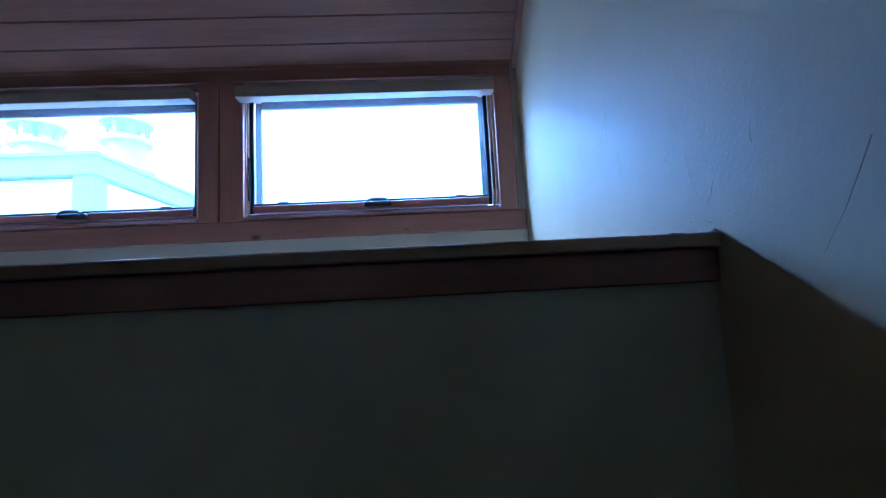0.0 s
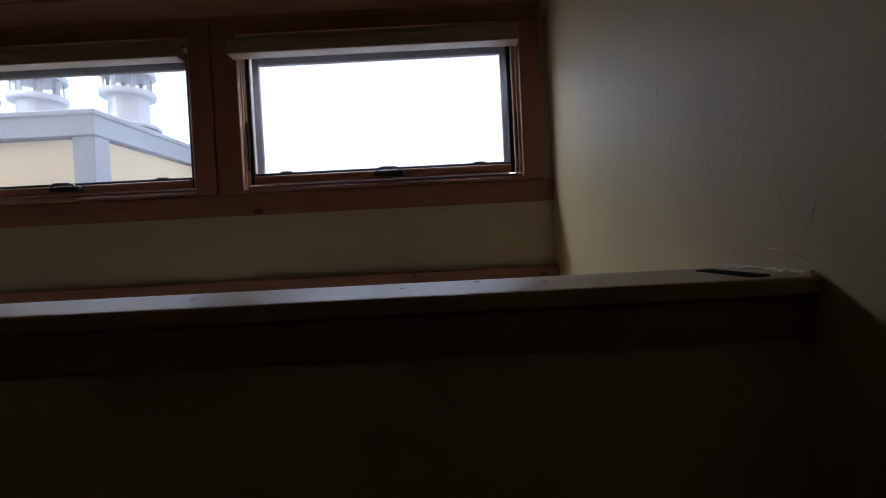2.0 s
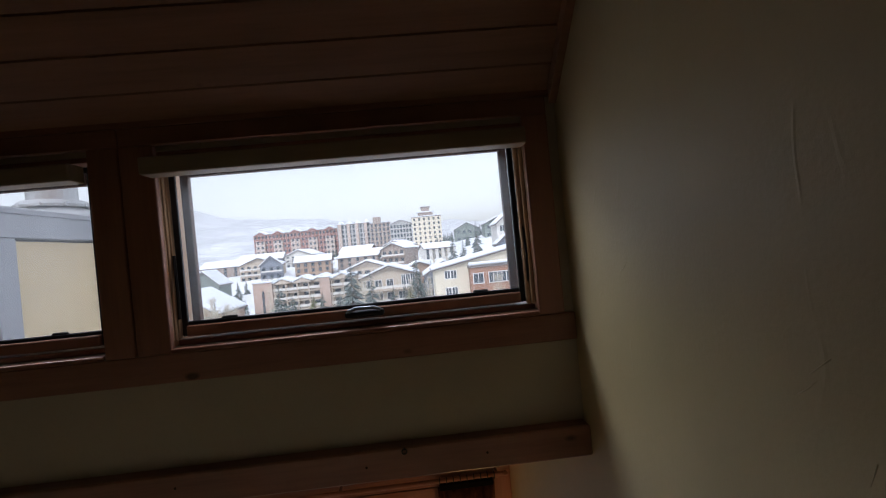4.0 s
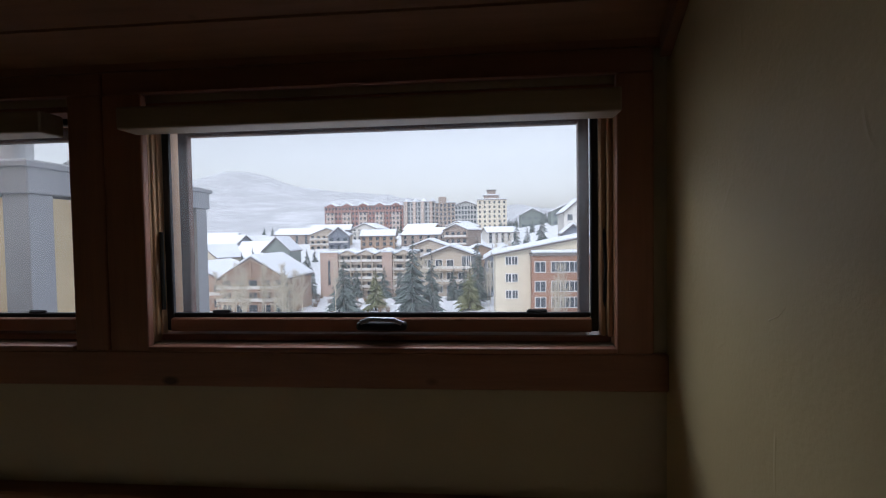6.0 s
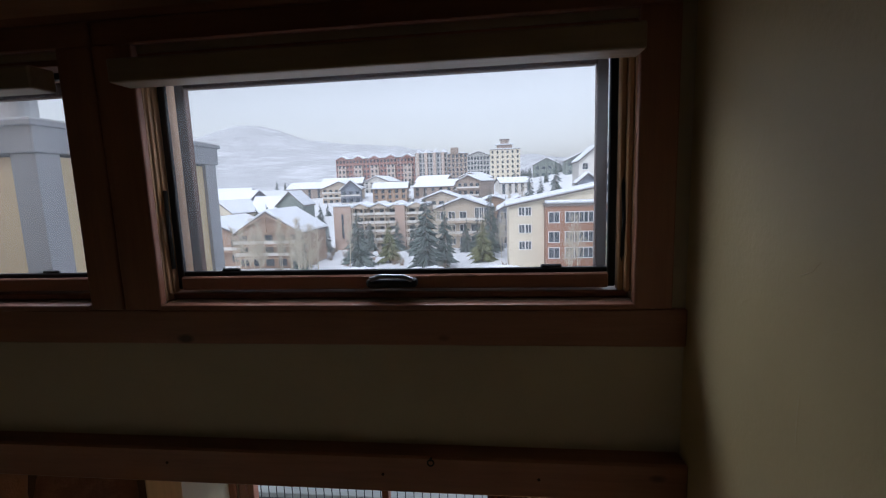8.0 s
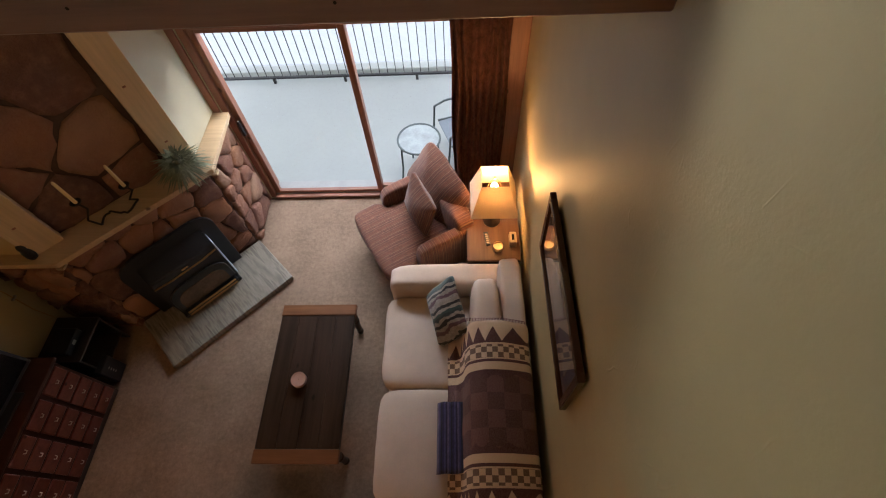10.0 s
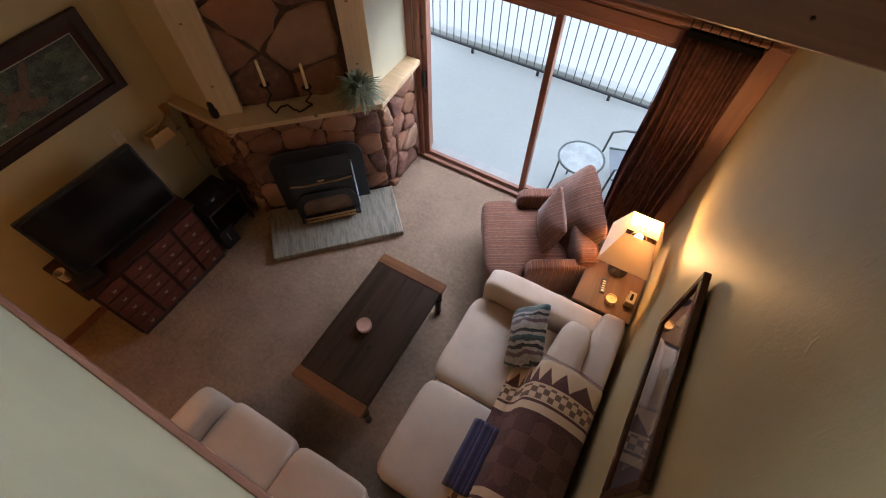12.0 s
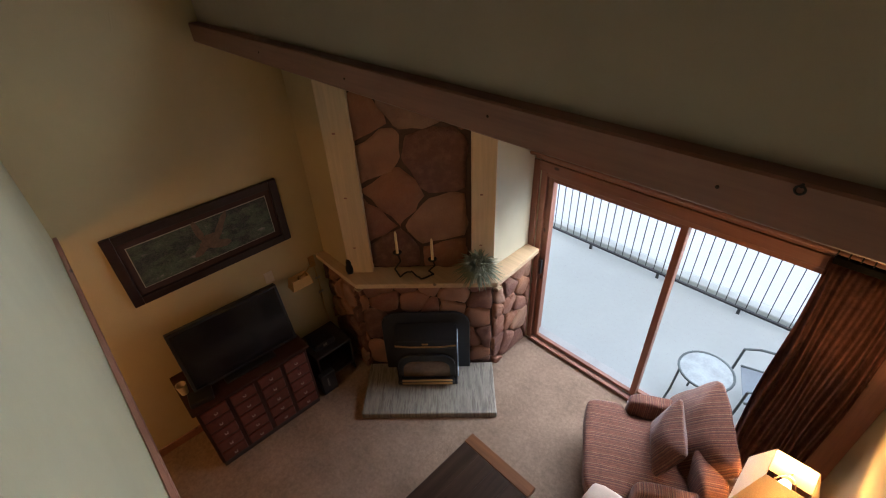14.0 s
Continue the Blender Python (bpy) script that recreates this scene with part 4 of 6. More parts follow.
M["throw"] = zig_mat("woven_throw")
throw = draped("throw_blanket", "cream and maroon zigzag woven throw over the sofa back", "blanket", pose(-0.58, -0.51, 0, 0, 0, -90),
               [(0.55, 0.68), (0.525, 0.80), (0.44, 0.845), (0.34, 0.885), (0.20, 0.885), (0.12, 0.83), (0.09, 0.70), (0.07, 0.55), (0.02, 0.485), (-0.05, 0.48)], -0.62, 0.62, M["throw"], 40, 0.012, 0.016)
M["fringe"] = plain("maroon_fringe", (0.16, 0.05, 0.06), 0.95)
for sx in (-0.635, 0.635):
    bm = bmesh.new()
    for k in range(40):
        y = 0.08 + k * 0.0112
        z = 0.885 if y < 0.36 else 0.885 - (y - 0.36) * 0.45
        tube([(sx * 0.97, y, z + 0.012), (sx * 1.0, y + 0.002, z + 0.004), (sx * 1.02, y, z - 0.012)], 0.003, 4, bm)
    part("fringe", bm, M["fringe"], throw)
M["indigo"] = stripes("indigo_striped_cloth", [(0.05, 0.04, 0.12), (0.10, 0.08, 0.22), (0.04, 0.03, 0.08), (0.18, 0.14, 0.26), (0.07, 0.06, 0.17), (0.03, 0.03, 0.06)], 1, 14.0)
fold = draped("folded_blanket", "folded indigo and purple striped blanket on the sofa", "blanket", pose(-0.52, -0.62, 0.022, 0, 0, -90),
              [(-0.16, 0.475), (-0.15, 0.50), (-0.08, 0.515), (0.02, 0.52), (0.07, 0.55), (0.085, 0.62)], -0.235, 0.235, M["indigo"], 16, 0.03, 0.006, 3)
KIL = [(0.50, 0.44, 0.37), (0.05, 0.05, 0.05), (0.52, 0.46, 0.39), (0.08, 0.14, 0.13), (0.06, 0.09, 0.09), (0.50, 0.44, 0.37), (0.04, 0.04, 0.045), (0.46, 0.40, 0.34), (0.20, 0.11, 0.13), (0.52, 0.46, 0.40)]
M["kilim"] = stripes("kilim_cloth", KIL, 0, 4.2, wobble=0.45)


def pillow(label, m, w, h, d, material, seed):
    p = thing("throw_pillow", label, "pillow", m)
    bm = cushion(-w / 2, w / 2, -d / 2, d / 2, 0, h, 9.0, 0.3, 12, seed, 0.010)
    for v in bm.verts:
        k = max(abs(v.co.x) / (w / 2), abs(v.co.z - h / 2) / (h / 2))
        v.co.y *= max(0.14, 1.1 - 0.98 * k ** 2.6)
        pinch = 1 - 0.07 * (1 - min(abs(v.co.x) / (w / 2), 1) ** 2) * min(abs(v.co.z - h / 2) / (h / 2), 1)
        v.co.z = h / 2 + (v.co.z - h / 2) * pinch
    part("cover", bm, material, p, smooth=True)
    return p


pillow("black, green and cream kilim patterned throw pillow", pose(-0.76, 0.29, 0.455, -30, 10, -74), 0.46, 0.45, 0.15, M["kilim"], 2)
pillow("indigo striped throw pillow on the sofa seat", pose(-0.66, -1.40, 0.455, -38, 6, -84), 0.40, 0.38, 0.15, M["indigo"], 6)
pillow("green and cream patterned throw pillow by the sofa arm", pose(-2.14, -1.55, 0.455, -35, -6, 205), 0.38, 0.36, 0.14, M["kilim"], 8)

# striped armchair
chair = thing("armchair", "rust striped upholstered armchair turned to the fireplace", "armchair", pose(-1.32, 1.09, 0, 0, 0, -60))
for x in (-0.33, 0.33):
    for y in (0.10, 0.78):
        part("leg", lathe([(0.02, 0), (0.028, 0.10)], x, y, 10), M["espresso"], chair)
part("base", cushion(-0.42, 0.42, 0.02, 0.84, 0.09, 0.30, 10, 0.03, 8, 1), M["rust"], chair, smooth=True)
bm = cushion(-0.42, 0.42, -0.07, 0.68, 0.28, 0.46, 8, 0.14, 14, 2)
for v in bm.verts:  # wide in front of the arms, narrower between them
    v.co.x *= 0.75 + 0.25 * min(1, max(0, (0.27 - v.co.y) / 0.05))
part("seat", bm, M["rust"], chair, smooth=True)
for sx in (-1, 1):
    a, b = sorted((sx * 0.315, sx * 0.445))
    part("arm", cushion(a, b, 0.26, 0.82, 0.10, 0.60, 6, 0.10, 10, 3 + sx), M["rust_y"], chair, smooth=True)
part("back_frame", cushion(-0.41, 0.41, 0.66, 0.86, 0.10, 0.70, 7, 0.06, 8, 6), M["rust"], chair, smooth=True)
bc = part("back_cushion", cushion(-0.35, 0.35, -0.10, 0.10, 0.0, 0.58, 7.0, 0.35, 14, 7, 0.014), M["rust"], chair, smooth=True)
for v in bc.data.vertices:
    k = max(abs(v.co.x) / 0.35, abs(v.co.z - 0.29) / 0.29)
    v.co.y *= max(0.12, 0.95 - 0.85 * k ** 3)
bc.matrix_local = pose(-0.17, 0.60, 0.41, -27, 15, 4)
pillow("rust striped throw pillow on the armchair", pose(-0.95, 1.335, 0.46, -13, 8, -62), 0.46, 0.46, 0.16, M["rust"], 4)

# coffee table
ct = thing("coffee_table", "low dark walnut coffee table with lighter worn end boards", "coffee table", pose(-1.73, -0.17, 0))
for k in range(4):
    part("plank", bx(-0.31 + k * 0.155, -0.31 + (k + 1) * 0.155 - 0.001, -0.52, 0.52, 0.415, 0.455, 0.003), M["walnut"], ct)
for y0, y1 in ((-0.62, -0.523), (0.523, 0.62)):
    part("end_board", bx(-0.315, 0.315, y0, y1, 0.413, 0.457, 0.004), M["walnut_end"], ct)
for x in (-0.29, 0.265):
    part("rail", bx(x, x + 0.025, -0.53, 0.53, 0.33, 0.414, 0.003), M["walnut"], ct)
for y in (-0.56, 0.535):
    part("rail", bx(-0.27, 0.27, y, y + 0.025, 0.33, 0.412, 0.003), M["walnut"], ct)
leg_prof = [(0.022, 0), (0.03, 0.03), (0.024, 0.06), (0.03, 0.20), (0.038, 0.27), (0.028, 0.29), (0.038, 0.31), (0.038, 0.412)]
for x in (-0.27, 0.27):
    for y in (-0.55, 0.55):
        part("leg", lathe(leg_prof, x, y, 12), M["walnut"], ct, "turned walnut leg")
M["pinkwax"] = plain("pink_wax", (0.62, 0.40, 0.33), 0.35)
M["amber"] = plain("amber_wax", (0.70, 0.42, 0.14), 0.35)


def jar_candle(label, m, r, h, wax):
    j = thing("candle", label, "candle", m)
    part("bowl", lathe([(r * 0.8, 0), (r, 0.008), (r, h), (r * 0.9, h), (r * 0.88, h - 0.012)], 0, 0, 22), wax, j, smooth=False)
    part("wax", lathe([(r * 0.9, h - 0.014), (r * 0.87, h - 0.010), (0.001, h - 0.012)], 0, 0, 22), wax, j)
    part("wick", tube([(0, 0, h - 0.012), (0.002, 0, h + 0.004)], 0.0015, 5), M["dark"], j)
    return j


jar_candle("round pink candle on the coffee table", pose(-1.79, -0.20, 0.4555), 0.058, 0.05, M["pinkwax"])

# end table, lamp and small things
et = thing("end_table", "small brown wooden end table between sofa and armchair", "end table", pose(-0.237, 1.06, 0))
part("tabletop", bx(-0.232, 0.232, -0.28, 0.28, 0.565, 0.60, 0.01, 2), M["walnut_mid"], et)
part("apron", bx(-0.21, 0.21, -0.225, 0.225, 0.49, 0.564, 0.004), M["walnut"], et)
part("shelf", bx(-0.20, 0.20, -0.215, 0.215, 0.16, 0.18, 0.004), M["walnut"], et)
for x in (-0.2, 0.2):
    for y in (-0.215, 0.215):
        part("leg", bx(x - 0.02, x + 0.02, y - 0.02, y + 0.02, 0, 0.489, 0.003), M["walnut"], et)
LX, LY = -0.24, 1.20
lamp = thing("table_lamp", "lit table lamp with cream square tapered shade", "lamp", pose(LX, LY, 0.6))
part("base", lathe([(0.075, 0), (0.078, 0.012), (0.03, 0.03), (0.018, 0.06), (0.03, 0.12), (0.034, 0.18), (0.018, 0.25), (0.01, 0.27), (0.01, 0.40)], 0, 0, 18), M["espresso"], lamp, "dark turned base", smooth=True)


def shade_mat(name, lo=(0.72, 0.60, 0.44), hi=(0.86, 0.76, 0.60), through_=0.22):
    m, t, b = nodes(name)
    v = coords(t)
    weave = noise_tex(t, v, 180, 3)
    c = ramp(t, weave, [(0.3, lo), (0.7, hi)])
    dif, tr = t.nodes.new("ShaderNodeBsdfDiffuse"), t.nodes.new("ShaderNodeBsdfTranslucent")
    link(t, c, dif.inputs[0])
    link(t, c, tr.inputs[0])
    mx = t.nodes.new("ShaderNodeMixShader")
    mx.inputs[0].default_value = through_
    link(t, dif.outputs[0], mx.inputs[1])
    link(t, tr.outputs[0], mx.inputs[2])
    link(t, mx.outputs[0], t.nodes["Material Output"].inputs[0])
    return m


M["shade"] = shade_mat("cream_lampshade")
bm = bmesh.new()
lo, hi, z0, z1 = 0.195, 0.11, 0.30, 0.60
ring = []
for r, z in ((lo, z0), (hi, z1), (hi - 0.004, z1), (lo - 0.004, z0)):
    ring.append([bm.verts.new((sx * r, sy * r, z)) for sx, sy in ((-1, -1), (1, -1), (1, 1), (-1, 1))])
for a, b in zip(ring, ring[1:] + ring[:1]):
    for k in range(4):
        bm.faces.new((a[k], a[(k + 1) % 4], b[(k + 1) % 4], b[k]))
part("shade", bm, M["shade"], lamp, "cream tapered fabric shade")
harp = part("harp", tube([(0.04, 0, 0.42), (0.055, 0, 0.48), (0.03, 0, 0.555), (0, 0, 0.57), (-0.03, 0, 0.555), (-0.055, 0, 0.48), (-0.04, 0, 0.42)], 0.003, 6), M["brass"], lamp)
part("finial", lathe([(0.004, 0.565), (0.009, 0.58), (0.005, 0.595)], 0, 0, 10), M["brass"], lamp)
mb, tb, bb = nodes("lit_bulb")
bb.inputs["Emission Color"].default_value, bb.inputs["Emission Strength"].default_value = (1.0, 0.62, 0.25, 1), 8.0
part("bulb", lathe([(0.012, 0.40), (0.016, 0.42), (0.03, 0.45), (0.033, 0.475), (0.025, 0.50), (0.008, 0.515)], 0, 0, 14), mb, lamp, "glowing bulb", smooth=True)
ld = bpy.data.lights.new("bulb_light", 'POINT')
ld.energy, ld.color, ld.shadow_soft_size = 8.5, (1.0, 0.52, 0.17), 0.035
bl = new("bulb_light", ld)
bl.location = (LX, LY, 1.135)
jar_candle("amber jar candle on the end table", pose(-0.20, 0.90, 0.6), 0.042, 0.05, M["amber"])
M["phone"] = plain("beige_plastic", (0.35, 0.28, 0.20), 0.4)
rm = thing("remote_control", "dark remote control on the end table", "remote", pose(-0.29, 1.0, 0.6, 0, 0, 8))
part("case", bx(-0.02, 0.02, -0.07, 0.07, 0, 0.018, 0.006, 2), M["black"], rm)
for k in range(5):
    part("button", bx(-0.012, 0.012, -0.055 + k * 0.022, -0.043 + k * 0.022, 0.018, 0.021, 0.001), M["phone"], rm)
bxo = thing("tissue_box", "small beige box by the wall on the end table", "box", pose(-0.07, 0.97, 0.6))
part("carton", bx(-0.03, 0.03, -0.055, 0.055, 0, 0.075, 0.004), M["phone"], bxo)
part("opening", bx(-0.010, 0.010, -0.03, 0.03, 0.075, 0.078), M["dark"], bxo)

# curtain on its rod
M["curtain"] = plain("brown_mottled_curtain", (0.105, 0.042, 0.032), 0.85, 0, 0.55, 16.0, 70.0, 0.4, 0.003, spec=0.2)
cu = thing("curtain", "dark brown patterned curtain gathered beside the sliding door", "curtain", pose(-0.34, YD - 0.10, 0.03))
bm = bmesh.new()
rows = []
for j in range(15):
    z = 2.17 * j / 14
    row = []
    for i in range(61):
        u = i / 60
        wob = 0.028 * math.sin(u * math.tau * 7.5 + 0.4 * math.sin(j * 0.5)) + 0.01 * math.sin(u * 40)
        row.append(bm.verts.new((-0.235 + 0.45 * u + 0.008 * math.sin(j * 0.7 + u * 9), wob * (1.0 if j < 13 else 0.5), z)))
    rows.append(row)
for r0, r1 in zip(rows, rows[1:]):
    for i in range(60):
        bm.faces.new((r0[i], r0[i + 1], r1[i + 1], r1[i]))
cl = part("cloth", bm, M["curtain"], cu, smooth=True)
sm = cl.modifiers.new("thickness", 'SOLIDIFY')
sm.thickness = 0.004
part("header_tape", bx(-0.225, 0.205, -0.02, 0.02, 2.15, 2.20, 0.006), M["dark"], cu, "dark gathered heading")
rod = thing("curtain_rod", "long reddish wooden curtain rod over the sliding door", "curtain rod", pose(0, YD - 0.10, 2.255))
part("pole", tube([(-2.68, 0, 0), (-0.03, 0, 0)], 0.018, 12), M["trim"], rod)
for x in (-2.68, -0.03):
    part("finial", lathe([(0.012, -0.02), (0.028, 0), (0.012, 0.02)], 0, 0, 12), M["trim"], rod).location.x = x
for x in (-2.55, -1.35, -0.10):
    part("bracket", bx(x - 0.012, x + 0.012, 0.0, 0.077, -0.03, 0.02, 0.003), M["trim_v"], rod)
for k in range(9):
    part("ring", tube([(-0.56 + k * 0.055, 0.024 * math.cos(a), 0.024 * math.sin(a)) for a in [i * math.tau / 12 for i in range(13)]], 0.004, 5, caps=False), M["darkiron"], rod)

# pictures


def picture(name, label, m, w, h, frame_w, frame_mat, mat_w, mat_mat, art):
    """A framed picture in the xz plane, facing -y, its lower left corner at (0, 0)."""
    p = thing(name, label, "picture", m)
    for a, b, c, d in ((0, frame_w, 0, h), (w - frame_w, w, 0, h), (frame_w, w - frame_w, 0, frame_w), (frame_w, w - frame_w, h - frame_w, h)):
        part("frame", bx(a, b, -0.035, 0, c, d, 0.006, 2), frame_mat, p)
    part("mat", bx(frame_w, w - frame_w, -0.012, -0.004, frame_w, h - frame_w), mat_mat, p)
    o = frame_w + mat_w
    part("fillet", bx(o - 0.006, w - o + 0.006, -0.0135, -0.0125, o - 0.006, h - o + 0.006), M["linen"], p)
    part("painting", bx(o, w - o, -0.016, -0.0145, o, h - o), art, p, "painted scene")
    return p


M["linen"] = plain("pale_fillet", (0.42, 0.38, 0.30), 0.7)
M["frame_dark"] = wood("dark_red_frame", (0.028, 0.012, 0.011), 0.3, 0, 12.0, 0.3, False)
M["mat_dark"] = plain("deep_brown_mat", (0.05, 0.02, 0.018), 0.8)


def art_mat(name, dark, mid, light, scale):
    m, t, b = nodes(name)
    v = coords(t, (1.0, 1.0, 1.6))
    a, c2, f = noise_tex(t, v, scale, 5, 0.6), noise_tex(t, v, scale * 0.45, 3), noise_tex(t, v, scale * 9, 4, 0.7)
    c = ramp(t, a, [(0.3, dark), (0.5, mid), (0.62, shade(mid, 1.3)), (0.7, light)])
    c = mixc(t, ramp(t, c2, [(0.5, (0, 0, 0)), (0.6, (1, 1, 1))]), c, dark)
    c = mixc(t, 0.3, c, ramp(t, f, [(0.4, shade(dark, 0.6)), (0.7, light)]))
    link(t, c, b.inputs["Base Color"])
    b.inputs["Roughness"].default_value = 0.35
    return m


M["art_forest"] = art_mat("forest_painting", (0.012, 0.022, 0.02), (0.06, 0.10, 0.05), (0.34, 0.30, 0.26), 11.0)
pic = picture("framed_picture", "wide dark-framed painting of a forest floor", pose(XL + 0.002, -1.098, 1.577, 0, 0, 90), 1.30, 0.597, 0.07, M["frame_dark"], 0.055, M["mat_dark"], M["art_forest"])
M["tan"] = plain("tan_paint", (0.15, 0.095, 0.06), 0.4, 0, 0.4, 25)
rng = random.Random(8)
for k, (px, pz, rx, rz_, ang) in enumerate(((0.62, 0.26, 0.15, 0.035, 35), (0.70, 0.24, 0.13, 0.04, -20), (0.76, 0.36, 0.16, 0.03, 55), (0.60, 0.40, 0.10, 0.03, 100), (0.66, 0.30, 0.07, 0.05, 0))):
    bm = bmesh.new()
    ring = [bm.verts.new((rx * math.cos(a) * (0.8 + 0.3 * rng.random()), 0, rz_ * math.sin(a) * (0.8 + 0.3 * rng.random()))) for a in [i * math.tau / 14 for i in range(14)]]
    bm.faces.new(ring)
    ex = bmesh.ops.extrude_face_region(bm, geom=bm.faces[:])
    for g in ex["geom"]:
        if isinstance(g, bmesh.types.BMVert):
            g.co.y -= 0.0008
    bmesh.ops.recalc_face_normals(bm, faces=bm.faces[:])
    o = part("painted_shape", bm, M["tan"], pic, "tan brush shape")
    o.matrix_local = pose(px, -0.0164 - k * 0.0011, pz, 0, -ang, 0)
M["art_lake"] = art_mat("blue_painting", (0.02, 0.03, 0.09), (0.10, 0.14, 0.28), (0.55, 0.55, 0.6), 6.0)
M["glossframe"] = wood("brown_gloss_frame", (0.07, 0.03, 0.02), 0.2, 0, 12.0, 0.3, False)
M["bluemat"] = plain("slate_blue_mat", (0.16, 0.20, 0.34), 0.25)
pic2 = picture("framed_picture", "brown-framed blue landscape print behind glass over the sofa", pose(XR - 0.006, 0.39, 1.47, 0, 0, -90) @ pose(0, 0, 0, 1.5), 1.03, 0.535, 0.045, M["glossframe"], 0.10, M["bluemat"], M["art_lake"])
M["picglass"] = glass_mat("picture_glass")
M["picglass"].node_tree.nodes["Principled BSDF"].inputs["IOR"].default_value = 1.45
gl = part("glass", bx(0.045, 0.985, -0.024, -0.021, 0.045, 0.49), M["picglass"], pic2)
gl.visible_shadow = False

M["linen_metal"] = plain("worn_pewter", (0.45, 0.38, 0.30), 0.35, 0.8)
# chest of drawers with the television
ch = thing("chest_of_drawers", "dark mahogany chest with twenty small drawers", "dresser", pose(-3.82, -0.63, 0, 0, 0, 90))
part("body", bx(-0.49, 0.49, -0.25, 0.25, 0.06, 0.77, 0.006), M["mahogany"], ch)
part("top", bx(-0.515, 0.515, -0.275, 0.26, 0.771, 0.80, 0.008, 2), M["mahogany"], ch)
part("plinth", bx(-0.48, 0.48, -0.24, 0.24, 0, 0.059), M["espresso"], ch)
for i in range(4):
    for j in range(5):
        x0, z0 = -0.465 + i * 0.241, 0.08 + j * 0.1365
        d = part("drawer", bx(x0, x0 + 0.207, -0.268, -0.2505, z0, z0 + 0.118, 0.008, 2), M["mahogany_front"], ch)
        part("knob", tube([(-0.012, -0.004, 0.004), (-0.010, -0.016, -0.004), (0.010, -0.016, -0.004), (0.012, -0.004, 0.004)], 0.004, 6), M["linen_metal"], d, "small pale bail pull").matrix_local = pose(x0 + 0.104, -0.268, z0 + 0.06)
M["screen"] = plain("black_screen", (0.006, 0.006, 0.008), 0.12, 0, 0.1, 2, 30, 0.02)
tv = thing("television", "flat black television standing on the chest", "television", pose(-3.84, -0.59, 0.801, 0, 0, 88))
part("foot", bx(-0.22, 0.22, -0.20, 0.02, 0, 0.018, 0.006, 2), M["black"], tv)
part("neck", bx(-0.05, 0.05, -0.09, -0.06, 0.018, 0.12, 0.004), M["black"], tv)
tc = part("case", bx(-0.45, 0.45, -0.02, 0.045, 0.03, 0.595, 0.01, 2), M["black"], tv)
tc.matrix_local = pose(0, -0.14, 0, -14)
part("screen", bx(-0.425, 0.425, -0.024, -0.0205, 0.06, 0.57), M["screen"], tc, "dark glossy screen")
ws = thing("cable_box", "small black set-top box on the chest", "media box", pose(-3.66, -1.02, 0.801, 0, 0, 80))
part("case", bx(-0.09, 0.09, -0.07, 0.07, 0, 0.05, 0.005), M["black"], ws)
M["paper"] = plain("cream_paper", (0.6, 0.5, 0.36), 0.7)
cup = thing("paper_cup", "pale cup standing at the end of the chest", "cup", pose(-3.82, -1.10, 0.801))
part("cup", lathe([(0.03, 0), (0.042, 0.10), (0.039, 0.10), (0.028, 0.006)], 0, 0, 16), M["paper"], cup)

# small stand beside the chest
st = thing("media_stand", "low dark stand with boxes between chest and fireplace", "stand", pose(-3.86, 0.16, 0))
part("top", bx(-0.18, 0.20, -0.20, 0.20, 0.42, 0.44, 0.004), M["espresso"], st)
part("shelf", bx(-0.17, 0.19, -0.19, 0.19, 0.10, 0.115, 0.004), M["espresso"], st)
for y in (-0.195, 0.18):
    part("side", bx(-0.175, 0.195, y, y + 0.015, 0, 0.419, 0.002), M["espresso"], st)
mo = thing("router", "black upright router with small pale lights", "router", pose(-3.62, 0.0, 0))
part("case", bx(-0.03, 0.03, -0.08, 0.08, 0, 0.26, 0.008, 2), M["black"], mo)
for k in range(4):
    part("label_mark", bx(0.03, 0.0315, -0.02, 0.0, 0.10 + k * 0.03, 0.11 + k * 0.03), M["linen"], mo)
dv = thing("small_box", "dark box lying on the low stand", "box", pose(-3.84, 0.12, 0.441))
part("case", bx(-0.09, 0.09, -0.11, 0.11, 0, 0.07, 0.004), M["black"], dv)
part("badge", bx(0.0905, 0.092, -0.02, 0.02, 0.02, 0.05), M["linen"], dv)

# lit ceiling lamp under the loft, whose glow falls on the wall by the chest
M["opal"] = shade_mat("opal_glass", (0.80, 0.70, 0.55), (0.86, 0.78, 0.64), 0.5)
cl_ = thing("ceiling_lamp", "lit flush opal ceiling lamp under the loft", "lamp", pose(-3.05, -2.35, 2.239))
part("rim", lathe([(0.17, -0.02), (0.175, -0.01), (0.17, 0.0)], 0, 0, 24), M["brass"], cl_)
part("bowl", lathe([(0.005, -0.11), (0.08, -0.10), (0.13, -0.07), (0.16, -0.02), (0.157, -0.02), (0.127, -0.067), (0.078, -0.096), (0.005, -0.106)], 0, 0, 24), M["opal"], cl_, "opal glass bowl", smooth=True)
part("bulb", lathe([(0.006, -0.075), (0.022, -0.06), (0.022, -0.04), (0.01, -0.02)], 0, 0, 12), mb, cl_, "glowing bulb")
cd = bpy.data.lights.new("ceiling_lamp_light", 'POINT')
cd.energy, cd.color, cd.shadow_soft_size = 7.0, (1.0, 0.46, 0.13), 0.1
new("ceiling_lamp_light", cd).location = (-3.05, -2.35, 2.05)

